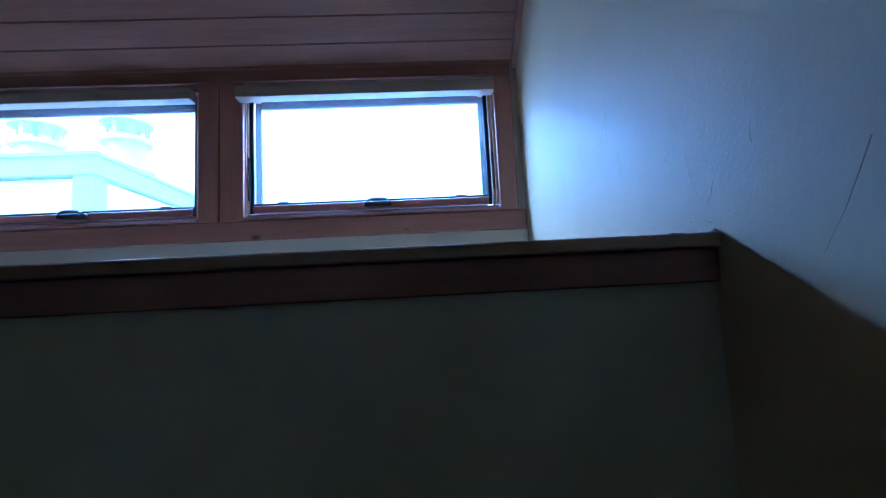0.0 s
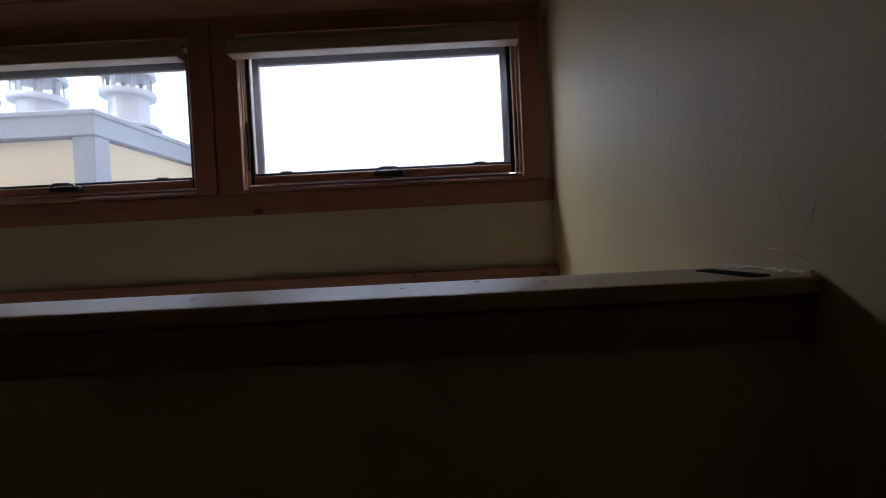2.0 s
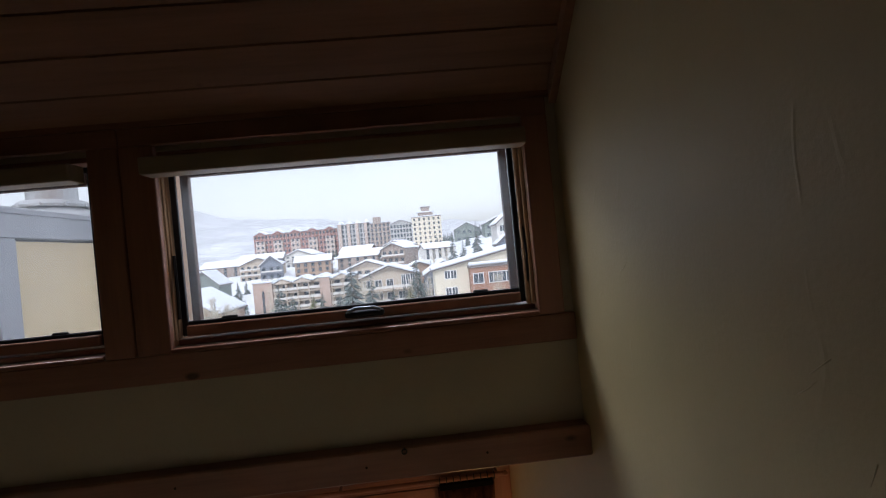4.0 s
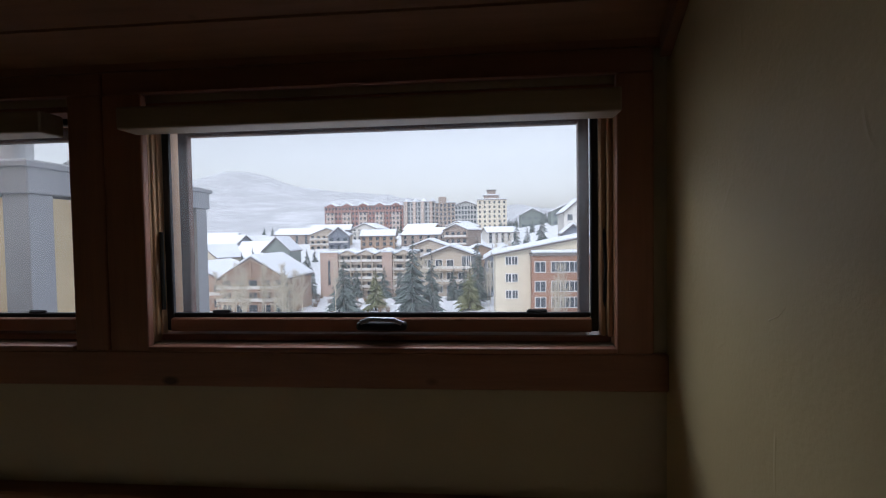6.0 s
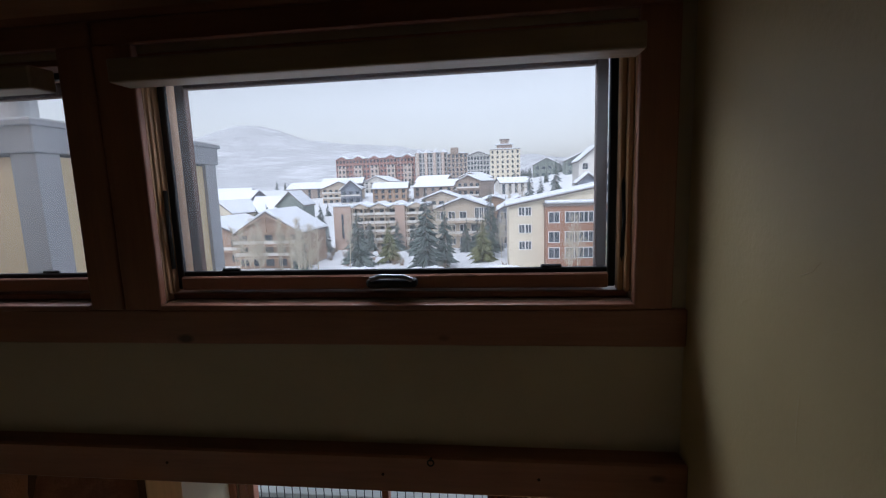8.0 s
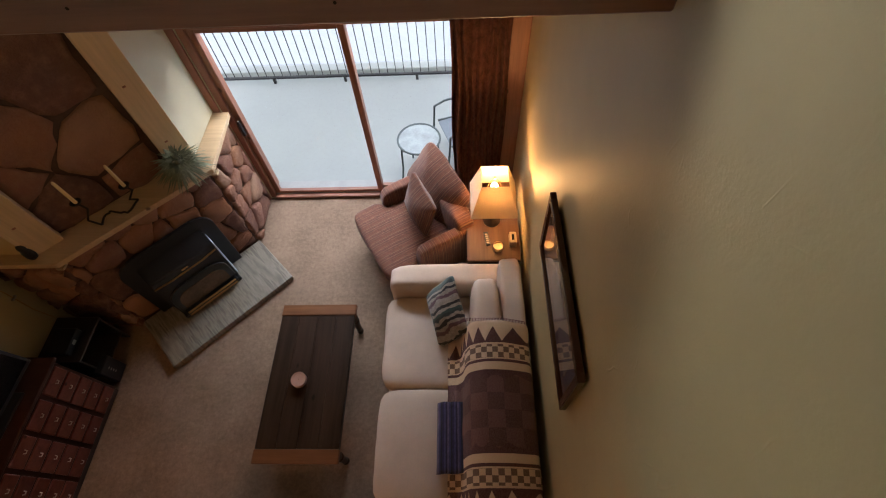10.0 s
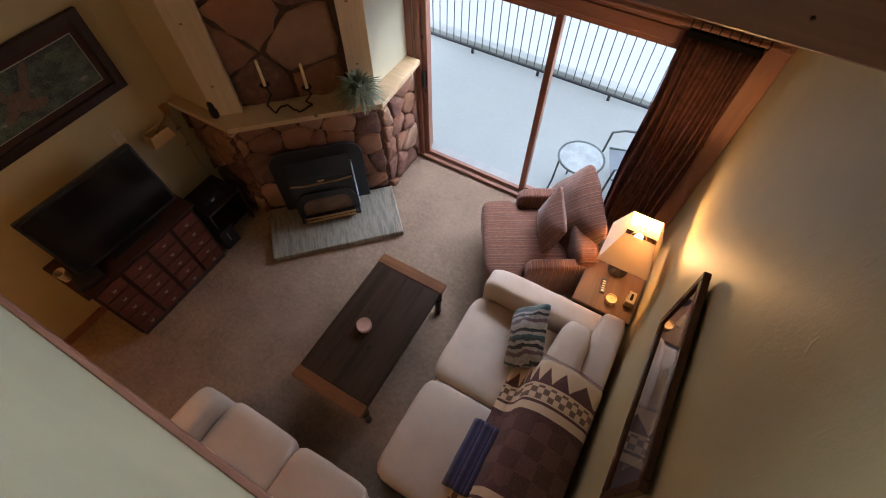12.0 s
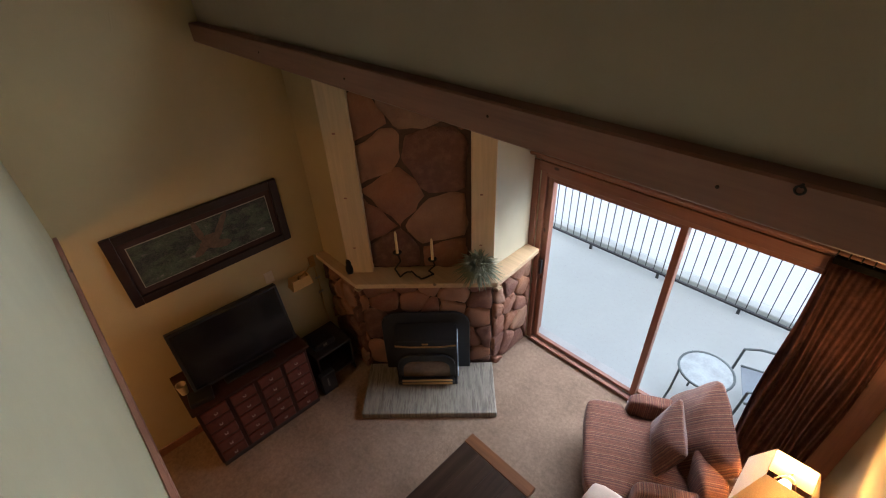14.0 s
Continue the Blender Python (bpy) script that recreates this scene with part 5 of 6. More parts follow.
# wall lamp with its cord, and the switch plate
M["copper"] = shade_mat("orange_lampshade", (0.70, 0.42, 0.16), (0.82, 0.52, 0.22), 0.12)
wl = thing("wall_lamp", "brass swing-arm wall lamp with orange box shade", "wall lamp", pose(XL + 0.002, 0.34, 1.22, 0, 0, 90))
part("plate", bx(-0.03, 0.03, -0.02, 0, -0.06, 0.06, 0.006, 2), M["brass"], wl)
part("arm", tube([(0, -0.02, 0), (-0.06, -0.08, 0.01), (-0.14, -0.12, 0.0), (-0.20, -0.13, -0.01)], 0.005, 6), M["brass"], wl)
bm = bmesh.new()
rings = []
for hx, hy, z in ((0.105, 0.06, -0.10), (0.085, 0.045, 0.0), (0.081, 0.041, -0.003), (0.101, 0.056, -0.10)):
    rings.append([bm.verts.new((-0.21 + sx * hx, -0.13 + sy * hy, z)) for sx, sy in ((-1, -1), (1, -1), (1, 1), (-1, 1))])
for r0, r1 in zip(rings, rings[1:] + rings[:1]):
    for k in range(4):
        bm.faces.new((r0[k], r0[(k + 1) % 4], r1[(k + 1) % 4], r1[k]))
part("shade", bm, M["copper"], wl, "orange box shade")
part("socket", lathe([(0.012, -0.05), (0.014, -0.02), (0.006, 0.004)], -0.21, -0.13, 10), M["brass"], wl)
part("cord", tube([(0.01, -0.012, -0.06), (0.02, -0.014, -0.3), (0.012, -0.012, -0.6), (0.03, -0.014, -0.80)], 0.004, 6), M["brass"], wl)
for zz in (-0.22, -0.40):
    part("cord_clip", bx(-0.005, 0.045, -0.02, 0, zz, zz + 0.016, 0.003), M["linen"], wl)
sp = thing("switch_plate", "small cream switch plate on the wall", "switch", pose(XL + 0.002, -0.09, 1.27, 0, 0, 90))
part("plate", bx(-0.04, 0.04, -0.008, 0, -0.06, 0.06, 0.003, 2), M["paper"], sp)
part("toggle", bx(-0.006, 0.006, -0.018, -0.008, -0.012, 0.012, 0.002), M["paper"], sp)
struct("baseboard", bx(XL + 0.001, XL + 0.016, YB, 0.46, 0.001, 0.09, 0.003), M["trim"], "reddish baseboard along the plaster wall", "baseboard")
struct("baseboard_east", bx(XR - 0.016, XR - 0.001, YB, YD - 0.03, 0.001, 0.09, 0.003), M["trim"], "reddish baseboard along the plaster wall", "baseboard")

# screw eye in the beam
rg = thing("screw_eye", "small iron ring screwed to the beam", "hook", pose(-0.677, -0.066, 3.375))
part("ring", tube([(0.009 * math.cos(a), -0.006, 0.009 * math.sin(a)) for a in [i * math.tau / 14 for i in range(15)]], 0.0025, 6, caps=False), M["darkiron"], rg)
part("shank", tube([(0, -0.006, 0.008), (0, 0.004, 0.008)], 0.004, 6), M["darkiron"], rg)
for x, z in ((-0.373, 3.332), (-0.82, 3.33), (-2.3, 3.325), (-1.5, 3.34), (-3.1, 3.33)):
    p = thing("beam_plug", "dark round plug in the beam", "plug", pose(x, -0.0655, z))
    part("plug", lathe([(0.0045, 0), (0.004, 0.002), (0.002, 0.003)], 0, 0, 10), M["espresso0"], p).matrix_local = pose(0, 0, 0, 90)

# patio furniture on the deck
M["patio"] = plain("grey_green_metal", (0.09, 0.11, 0.11), 0.4, 0.4)
M["frost"] = plain("frosted_table_glass", (0.33, 0.365, 0.37), 0.25, 0, 0.25, 9)
M["sling"] = plain("grey_sling_mesh", (0.20, 0.23, 0.26), 0.7)
pt = thing("patio_table", "round glass-topped metal patio table on the snowy deck", "patio table", pose(-0.96, 2.42, -0.1))
R = 0.23
part("rim", tube([(R * math.cos(a), R * math.sin(a), 0.53) for a in [i * math.tau / 28 for i in range(29)]], 0.012, 8, caps=False), M["patio"], pt)
part("tabletop", lathe([(0.001, 0.526), (R - 0.008, 0.526), (R - 0.008, 0.532), (0.001, 0.532)], 0, 0, 28), M["frost"], pt, "pale textured glass top")
for k in range(4):
    a = k * math.pi / 2 + 0.5
    part("leg", tube([(0.93 * R * math.cos(a), 0.93 * R * math.sin(a), 0.52), (1.0 * R * math.cos(a), 1.0 * R * math.sin(a), 0.2), (1.12 * R * math.cos(a), 1.12 * R * math.sin(a), 0)], 0.011, 8), M["patio"], pt)
pc = thing("patio_chair", "grey metal patio chair with sling back on the deck", "patio chair", pose(-0.50, 2.72, -0.1, 0, 0, -70))
for sx in (-0.27, 0.27):
    part("side_frame", tube([(sx, -0.27, 0), (sx, -0.24, 0.3), (sx, -0.22, 0.56), (sx, -0.1, 0.60), (sx, 0.12, 0.60), (sx, 0.24, 0.55), (sx, 0.28, 0.3), (sx, 0.32, 0)], 0.013, 8), M["patio"], pc)
    part("back_post", tube([(sx * 0.85, -0.2, 0.38), (sx * 0.85, 0.18, 0.36), (sx * 0.85, 0.27, 0.6), (sx * 0.85, 0.34, 0.86)], 0.012, 8), M["patio"], pc)
part("back_bar", tube([(-0.23, 0.34, 0.86), (-0.12, 0.36, 0.9), (0.12, 0.36, 0.9), (0.23, 0.34, 0.86)], 0.012, 8), M["patio"], pc)
part("seat_sling", bx(-0.22, 0.22, -0.2, 0.18, 0.365, 0.375, 0.003), M["sling"], pc)
bs = part("back_sling", bx(-0.22, 0.22, -0.005, 0.005, 0, 0.5, 0.002), M["sling"], pc)
bs.matrix_local = pose(0, 0.19, 0.37, -17)

# ---- outside: chimney chase on the roof ----
M["stucco"] = plain("cream_panel", (0.62, 0.50, 0.30), 0.8, 0, 0.08, 3, 60, 0.2)
M["greymetal"] = plain("grey_painted_metal", (0.30, 0.31, 0.33), 0.5, 0.3, 0.1, 4, 40, 0.1)
M["zinc"] = plain("galvanised_flue", (0.50, 0.51, 0.52), 0.45, 0.5, 0.1, 5, 40, 0.1)
struct("roof_alcove", bx(XL - 0.3, 0.2, 0.185, 2.5, 3.345, 3.42, 0.02), M["snow"], "snow-covered flat roof over the alcove", "roof")
chase = thing("chimney_chase", "cream panelled chimney chase with grey metal cap", "chimney", pose(-3.00, 1.03, 3.67))
part("body", bx(-2.2, -0.03, 0.03, 1.62, -0.28, 0.73), M["stucco"], chase)
for x, y in ((-0.16, 0.0), (-0.16, 1.50), (-1.2, 0.0), (-2.2, 0.0)):
    part("corner_trim", bx(x, x + 0.16, y, y + 0.15, -0.28, 0.745, 0.004), M["greymetal"], chase)
part("fascia", bx(-2.24, 0.02, -0.02, 1.67, 0.746, 0.90, 0.006), M["greymetal"], chase, "grey metal fascia")
part("drip_edge", bx(-2.26, 0.04, -0.04, 1.69, 0.89, 0.925, 0.006), M["greymetal"], chase)
part("top_sheet", bx(-2.2, 0.0, 0.0, 1.63, 0.9255, 0.94, 0.004), M["zinc"], chase)


def flue(label, x, y, r, h, mesh=False):
    f = thing("flue", label, "flue", pose(x, y, 4.611), "flues on the chimney chase")
    if mesh:
        part("collar", lathe([(r * 1.0, 0), (r * 1.0, 0.06), (r * 1.15, 0.07), (r * 1.15, 0.11), (r * 0.8, 0.12)], 0, 0, 28), M["zinc"], f)
        bm = bmesh.new()
        for k in range(36):
            a = k * math.tau / 36
            for s in (1, -1):
                tube([(r * math.cos(a), r * math.sin(a), 0.12), (r * math.cos(a + s * 0.35), r * math.sin(a + s * 0.35), 0.32)], 0.003, 4, bm)
        part("mesh_screen", bm, M["greymetal"], f, "wire mesh screen")
        part("cap", lathe([(r * 1.2, 0.32), (r * 1.2, 0.34), (0.02, 0.42)], 0, 0, 28), M["zinc"], f)
    else:
        part("cone", lathe([(r * 2.1, 0), (r * 1.75, 0.05), (r * 1.25, 0.10), (r * 1.2, 0.11)], 0, 0, 24), M["zinc"], f)
        part("storm_collar", lathe([(r * 1.5, 0.10), (r * 1.55, 0.12), (r * 1.3, 0.155), (r, 0.16)], 0, 0, 24), M["zinc"], f)
        for k in range(10):
            a = k * math.tau / 10
            part("lug", bx(-0.012, 0.012, -0.012, 0.012, 0.10, 0.13, 0.003), M["zinc"], f).location = (r * 1.5 * math.cos(a), r * 1.5 * math.sin(a), 0)
        part("pipe", lathe([(r, 0.11), (r, h)], 0, 0, 24), M["zinc"], f)
        part("band", lathe([(r * 1.35, h), (r * 1.4, h + 0.02), (r * 1.4, h + 0.05), (r * 1.2, h + 0.06)], 0, 0, 24), M["zinc"], f)
        for k in range(8):
            a = k * math.tau / 8
            part("vane", bx(-0.02, 0.02, -0.004, 0.004, h + 0.06, h + 0.20), M["greymetal"], f).matrix_local = Matrix.Rotation(a, 4, 'Z') @ Matrix.Translation((0, r * 1.15, 0))
        part("cap", lathe([(r * 1.4, h + 0.20), (r * 1.4, h + 0.24), (0.02, h + 0.28)], 0, 0, 24), M["zinc"], f)
    return f


flue("galvanised round flue with banded cap", -3.42, 2.05, 0.165, 0.40)
flue("galvanised round flue with banded cap", -4.27, 2.05, 0.165, 0.40)
flue("wide flue with wire mesh screen", -4.62, 1.55, 0.29, 0.3, True)

# ---- outside: snowy town ----


def height(x, y):
    """Ground level: flat by the house, rising behind the town to a ridge."""
    h = -9.5
    u = min(1, max(0, (y - 95) / 150))
    h += 14.5 * u * u * (3 - 2 * u)
    r = min(1, max(0, (x - 8) / 60)) * min(1, max(0, (y - 90) / 120))
    h += 11 * r
    m = min(1, max(0, (y - 330) / 560))
    ridge = 74 * math.exp(-((x + 500) / 210) ** 2) + 62 * math.exp(-((x + 900) / 330) ** 2) + 44 * math.exp(-((x + 190) / 260) ** 2) + 16
    h += m * m * (3 - 2 * m) * (ridge + 20 * noise.noise(Vector((x / 130, y / 130, 0))) + 9 * noise.noise(Vector((x / 45, y / 45, 3))))
    if y > 30:
        h += 0.7 * noise.noise(Vector((x / 9, y / 9, 1)))
    return h


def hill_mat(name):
    """Snowfields with patches of bare brush on the slopes; a darker plain grey near the house."""
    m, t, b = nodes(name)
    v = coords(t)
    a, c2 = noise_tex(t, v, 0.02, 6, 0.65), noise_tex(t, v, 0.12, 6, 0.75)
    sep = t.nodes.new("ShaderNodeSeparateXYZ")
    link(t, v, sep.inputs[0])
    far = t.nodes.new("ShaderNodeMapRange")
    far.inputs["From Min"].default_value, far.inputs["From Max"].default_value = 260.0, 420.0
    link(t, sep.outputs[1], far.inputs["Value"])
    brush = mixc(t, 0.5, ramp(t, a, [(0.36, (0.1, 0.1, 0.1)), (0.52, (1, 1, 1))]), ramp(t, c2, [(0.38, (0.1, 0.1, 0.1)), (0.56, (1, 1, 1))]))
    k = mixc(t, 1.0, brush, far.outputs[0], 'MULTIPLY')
    # distance haze put into the colours: snow and brush kept close in tone
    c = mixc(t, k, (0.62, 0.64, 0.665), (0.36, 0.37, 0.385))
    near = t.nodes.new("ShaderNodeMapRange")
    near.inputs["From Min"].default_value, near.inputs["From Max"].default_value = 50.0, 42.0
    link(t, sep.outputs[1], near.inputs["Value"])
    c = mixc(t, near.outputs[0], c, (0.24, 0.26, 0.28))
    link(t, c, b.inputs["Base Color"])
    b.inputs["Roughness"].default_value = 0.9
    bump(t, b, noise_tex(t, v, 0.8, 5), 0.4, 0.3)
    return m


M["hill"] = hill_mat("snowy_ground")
ys = [-260, -80, 0, 20, 40] + [45 + 6 * k for k in range(45)] + [330 + 30 * k for k in range(30)] + [1300, 1800, 2600, 4000]
xs = [-4000, -2600, -1800, -1400] + [-1200 + 30 * k for k in range(33)] + [-200 + 8 * k for k in range(45)] + [180, 240, 340, 500, 800, 1400, 2600, 4000]
bm = bmesh.new()
grid = [[bm.verts.new((x, y, height(x, y))) for x in xs] for y in ys]
for r0, r1 in zip(grid, grid[1:]):
    for i in range(len(xs) - 1):
        bm.faces.new((r0[i], r0[i + 1], r1[i + 1], r1[i]))
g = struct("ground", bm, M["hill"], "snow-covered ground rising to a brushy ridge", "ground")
for p in g.data.polygons:
    p.use_smooth = True
M["asphalt"] = plain("wet_asphalt", (0.07, 0.075, 0.08), 0.6, 0, 0.15, 0.5, 12, 0.2, 0.01)
bm = bmesh.new()
left, right_ = [], []
for k in range(14):
    u = k / 13
    x, y = -14 + 30 * u, 60 + 9 * math.sin(u * 2.2) - 4 * u
    left.append(bm.verts.new((x, y - 2.5, -8.9)))
    right_.append(bm.verts.new((x - 1, y + 2.5, -8.9)))
for k in range(13):
    bm.faces.new((left[k], left[k + 1], right_[k + 1], right_[k]))
struct("road", bm, M["asphalt"], "cleared dark road between snowbanks", "road")

PAINT = {"cream": (0.62, 0.56, 0.44), "brown": (0.30, 0.165, 0.11), "tan": (0.46, 0.39, 0.31), "pink": (0.42, 0.31, 0.25), "red": (0.30, 0.165, 0.14), "bay": (0.44, 0.36, 0.31), "timber": (0.36, 0.25, 0.185), "grey": (0.38, 0.38, 0.37),
         "stone": (0.30, 0.24, 0.20), "green": (0.19, 0.22, 0.20), "slate": (0.20, 0.22, 0.26), "white": (0.62, 0.60, 0.56), "cedar": (0.33, 0.23, 0.16)}
for k, c in PAINT.items():
    M["wall_" + k] = plain("siding_" + k, c, 0.8, 0, 0.10, 0.6, 5.0, 0.1, 0.01)
M["pane_far"] = plain("dark_window_glass", (0.07, 0.085, 0.10), 0.15, 0, 0.3, 0.5)
M["frame_far"] = plain("white_window_frame", (0.70, 0.70, 0.68), 0.6)
M["metalroof"] = plain("bare_roof_edge", (0.16, 0.14, 0.13), 0.6)
WIN = {}


def window_part(parent, x, z, w, h, framed):
    """A window of the wall's front face: a pane, with a frame round it on near houses."""
    key = (round(w, 2), round(h, 2), framed)
    if key not in WIN:
        WIN[key] = []
        ob = part("window", bx(-w / 2, w / 2, -0.06, 0.1, -h / 2, h / 2), M["pane_far"], parent)
        WIN[key].append(ob.data)
        if framed:
            bm = bmesh.new()
            for a, b, c, d in ((-w / 2 - 0.1, -w / 2, -h / 2 - 0.1, h / 2 + 0.1), (w / 2, w / 2 + 0.1, -h / 2 - 0.1, h / 2 + 0.1), (-w / 2, w / 2, h / 2, h / 2 + 0.1), (-w / 2, w / 2, -h / 2 - 0.1, -h / 2), (-0.04, 0.04, -h / 2, h / 2)):
                bx(a, b, -0.12, 0.05, c, d, bm=bm)
            fr = part("frame", bm, M["frame_far"], ob)
            WIN[key].append(fr.data)
    else:
        ob = new("window", WIN[key][0])
        ob.parent = parent
        if framed:
            fr = new("frame", WIN[key][1])
            fr.parent = ob
    ob.location = (x, 0, z)
    return ob


def house(name, label, category, x, y, z, w, d, h, paint, roof="flat", rise=0.0, floors=0, bays=0, win=(1.1, 1.3), framed=False, balcony=0.0, group="", turn=0.0, skip=(), drop=2.6, side_bays=0):
    """A building with its front (-y) left foot at (x, y, z): walls, roof with snow, windows, balconies."""
    b = thing(name, label, category, pose(x, y, z, 0, 0, turn), group)
    bm = bmesh.new()
    if roof == "gable":
        out = [(0, -drop), (w, -drop), (w, h), (w / 2, h + rise), (0, h)]
    elif roof == "shed":
        out = [(0, -drop), (w, -drop), (w, h + rise), (0, h)]
    else:
        out = [(0, -drop), (w, -drop), (w, h), (0, h)]
    part("wall", slab_y(out, 0, d), M["wall_" + paint], b)
    o = 0.5
    if roof == "gable":
        s = rise / (w / 2)
        prof = [(-o, h - o * s), (w / 2, h + rise), (w + o, h - o * s), (w + o, h - o * s + 0.25), (w / 2, h + rise + 0.3), (-o, h - o * s + 0.25)]
        part("roof", slab_y(prof, -0.6, d + 0.5), M["metalroof"], b)
        prof = [(-o + 0.1, h - o * s + 0.26), (w / 2, h + rise + 0.31), (w + o - 0.1, h - o * s + 0.26), (w + o - 0.1, h - o * s + 0.60), (w / 2, h + rise + 0.72), (-o + 0.1, h - o * s + 0.60)]
        part("roof_snow", slab_y(prof, -0.5, d + 0.4, 0.1), M["snow"], b, "thick roof snow")
    elif roof == "shed":
        s = rise / w
        part("roof", slab_y([(-o, h - o * s), (w + o, h + rise + o * s), (w + o, h + rise + o * s + 0.25), (-o, h - o * s + 0.25)], -0.5, d + 0.5), M["metalroof"], b)
        part("roof_snow", slab_y([(-o, h - o * s + 0.26), (w + o, h + rise + o * s + 0.26), (w + o, h + rise + o * s + 0.6), (-o, h - o * s + 0.55)], -0.4, d + 0.4, 0.08), M["snow"], b, "thick roof snow")
    else:
        part("parapet", bx(-0.2, w + 0.2, -0.2, d + 0.2, h, h + 0.35), M["metalroof"], b)
        part("roof_snow", bx(0.0, w, 0.0, d, h + 0.36, h + 0.85, 0.2, 2), M["snow"], b, "thick roof snow")
    for j in range(floors):
        fz = (j + 0.55) * h / floors
        for i in range(bays):
            if (i, j) in skip:
                continue
            window_part(b, (i + 0.5) * w / bays, fz, win[0], win[1], framed)
        for i in range(side_bays):
            window_part(b, 0, fz, win[0], win[1], framed).matrix_local = pose(0, (i + 0.5) * d / side_bays, fz, 0, 0, -90)
        if balcony and j:
            part("balcony", bx(w * 0.02, w * 0.98, -balcony, -0.01, j * h / floors - 0.1, j * h / floors + 0.1), M["wall_" + paint], b)
            part("balcony_rail", bx(w * 0.02, w * 0.98, -balcony, -balcony + 0.1, j * h / floors + 0.45, j * h / floors + 1.0), M["wall_white"], b)
    return b


# nearest buildings
cb = house("apartment_building", "cream apartment building with snowy sloped roof", "building", 1.8, 70, -9.5, 14.5, 11, 10.2, "cream", "shed", 2.7)
for zz in (9.4, 6.7, 4.1):
    window_part(cb, 2.0, zz, 0.8, 1.2, True)
    window_part(cb, 3.0, zz, 0.8, 1.2, True)
bw = house("apartment_wing", "red-brown clad wing with white-framed windows and snowy roof", "building", 7.2, 67.5, -9.5, 10.5, 2.4, 10.2, "brown", "flat")
for zz in (8.55, 5.6, 3.2):
    window_part(bw, 1.2, zz, 1.5, 1.5, True)
    for i in range(3):
        window_part(bw, 3.5 + i * 1.35, zz, 1.25, 1.5, True)
    window_part(bw, 9.2, zz, 1.2, 1.6, True)
lc = house("lodge", "tan timber-gabled lodge with deep roof snow and balconies", "building", -46.6, 75, -9.5, 12.0, 12, 6.4, "timber", "gable", 3.6, 3, 5, (1.5, 1.3), False, 1.8)
bm = bmesh.new()
for a, b2 in (((1.0, 7.1), (6.0, 9.7)), ((11.0, 7.1), (6.0, 9.7)), ((2.0, 7.4), (10.0, 7.4)), ((6.0, 6.6), (6.0, 9.4)), ((3.7, 7.4), (6.0, 6.4)), ((8.3, 7.4), (6.0, 6.4))):
    tube([(a[0], -0.7, a[1]), (b2[0], -0.7, b2[1])], 0.16, 4, bm)
part("gable_truss", bm, M["wall_cedar"], lc, "exposed timber truss")
house("lodge", "tan lodge wing under a broad snowy roof", "building", -62, 78, -9.5, 15, 14, 5.6, "timber", "gable", 3.0, 2, 4, (1.5, 1.3), False, 1.4)
cr = house("condo_building", "pale condo with gable and tall glazed end wall", "building", -13.5, 98, -9.5, 12.5, 16, 8.6, "tan", "gable", 2.2, 3, 5, (1.4, 1.5), True, 1.3, skip=((3, 2), (4, 2)))
for i in range(3):
    window_part(cr, 9.3 + i * 1.0, 7.2, 0.8, 3.2, True)
house("condo_building", "low condo with shallow snowy roof", "building", 0.5, 99, -9.5, 9, 14, 8.0, "slate", "gable", 2.6, 3, 4, (1.2, 1.4), True, 0)
# terraced condo
mc = house("terrace_condo", "tan terraced condo block with rows of balconies", "building", -35.6, 99, -9.8, 20.2, 10, 9.6, "tan", "flat", 0, 5, 9, (1.3, 1.15), False, 1.3)
for x, w in ((-0.8, 4.0), (13.3, 2.2)):
    part("brick_tower", bx(x, x + w, -1.8, 2, -3, 10.2), M["wall_pink"], mc, "pinkish brick tower")
    part("tower_snow", bx(x - 0.15, x + w + 0.15, -1.95, 2.15, 10.21, 10.55, 0.08), M["snow"], mc)
part("tower_slot", bx(1.0, 1.5, -1.85, -1.79, 3.0, 8.5), M["pane_far"], mc, "dark stair window slot")
for k in range(4):
    x0 = 3.2 + k * 4.25
    part("gable_parapet", slab_y([(x0, 9.6), (x0 + 4.2, 9.6), (x0 + 2.1, 10.7)], -1.4, 5), M["wall_tan"], mc)
    part("gable_snow", slab_y([(x0 - 0.1, 9.8), (x0 + 2.1, 10.75), (x0 + 4.3, 9.8), (x0 + 4.3, 10.1), (x0 + 2.1, 11.15), (x0 - 0.1, 10.1)], -1.6, 5), M["snow"], mc)
for k in range(7):
    part("party_wall", bx(3.4 + k * 2.45, 3.65 + k * 2.45, -1.35, -0.01, -2, 9.5), M["wall_tan"], mc)
house("terrace_condo", "tan terraced condo block with rows of balconies", "building", -19.0, 114, -9.8, 10.5, 11, 10.6, "tan", "gable", 1.8, 5, 5, (1.3, 1.3), False, 1.4)
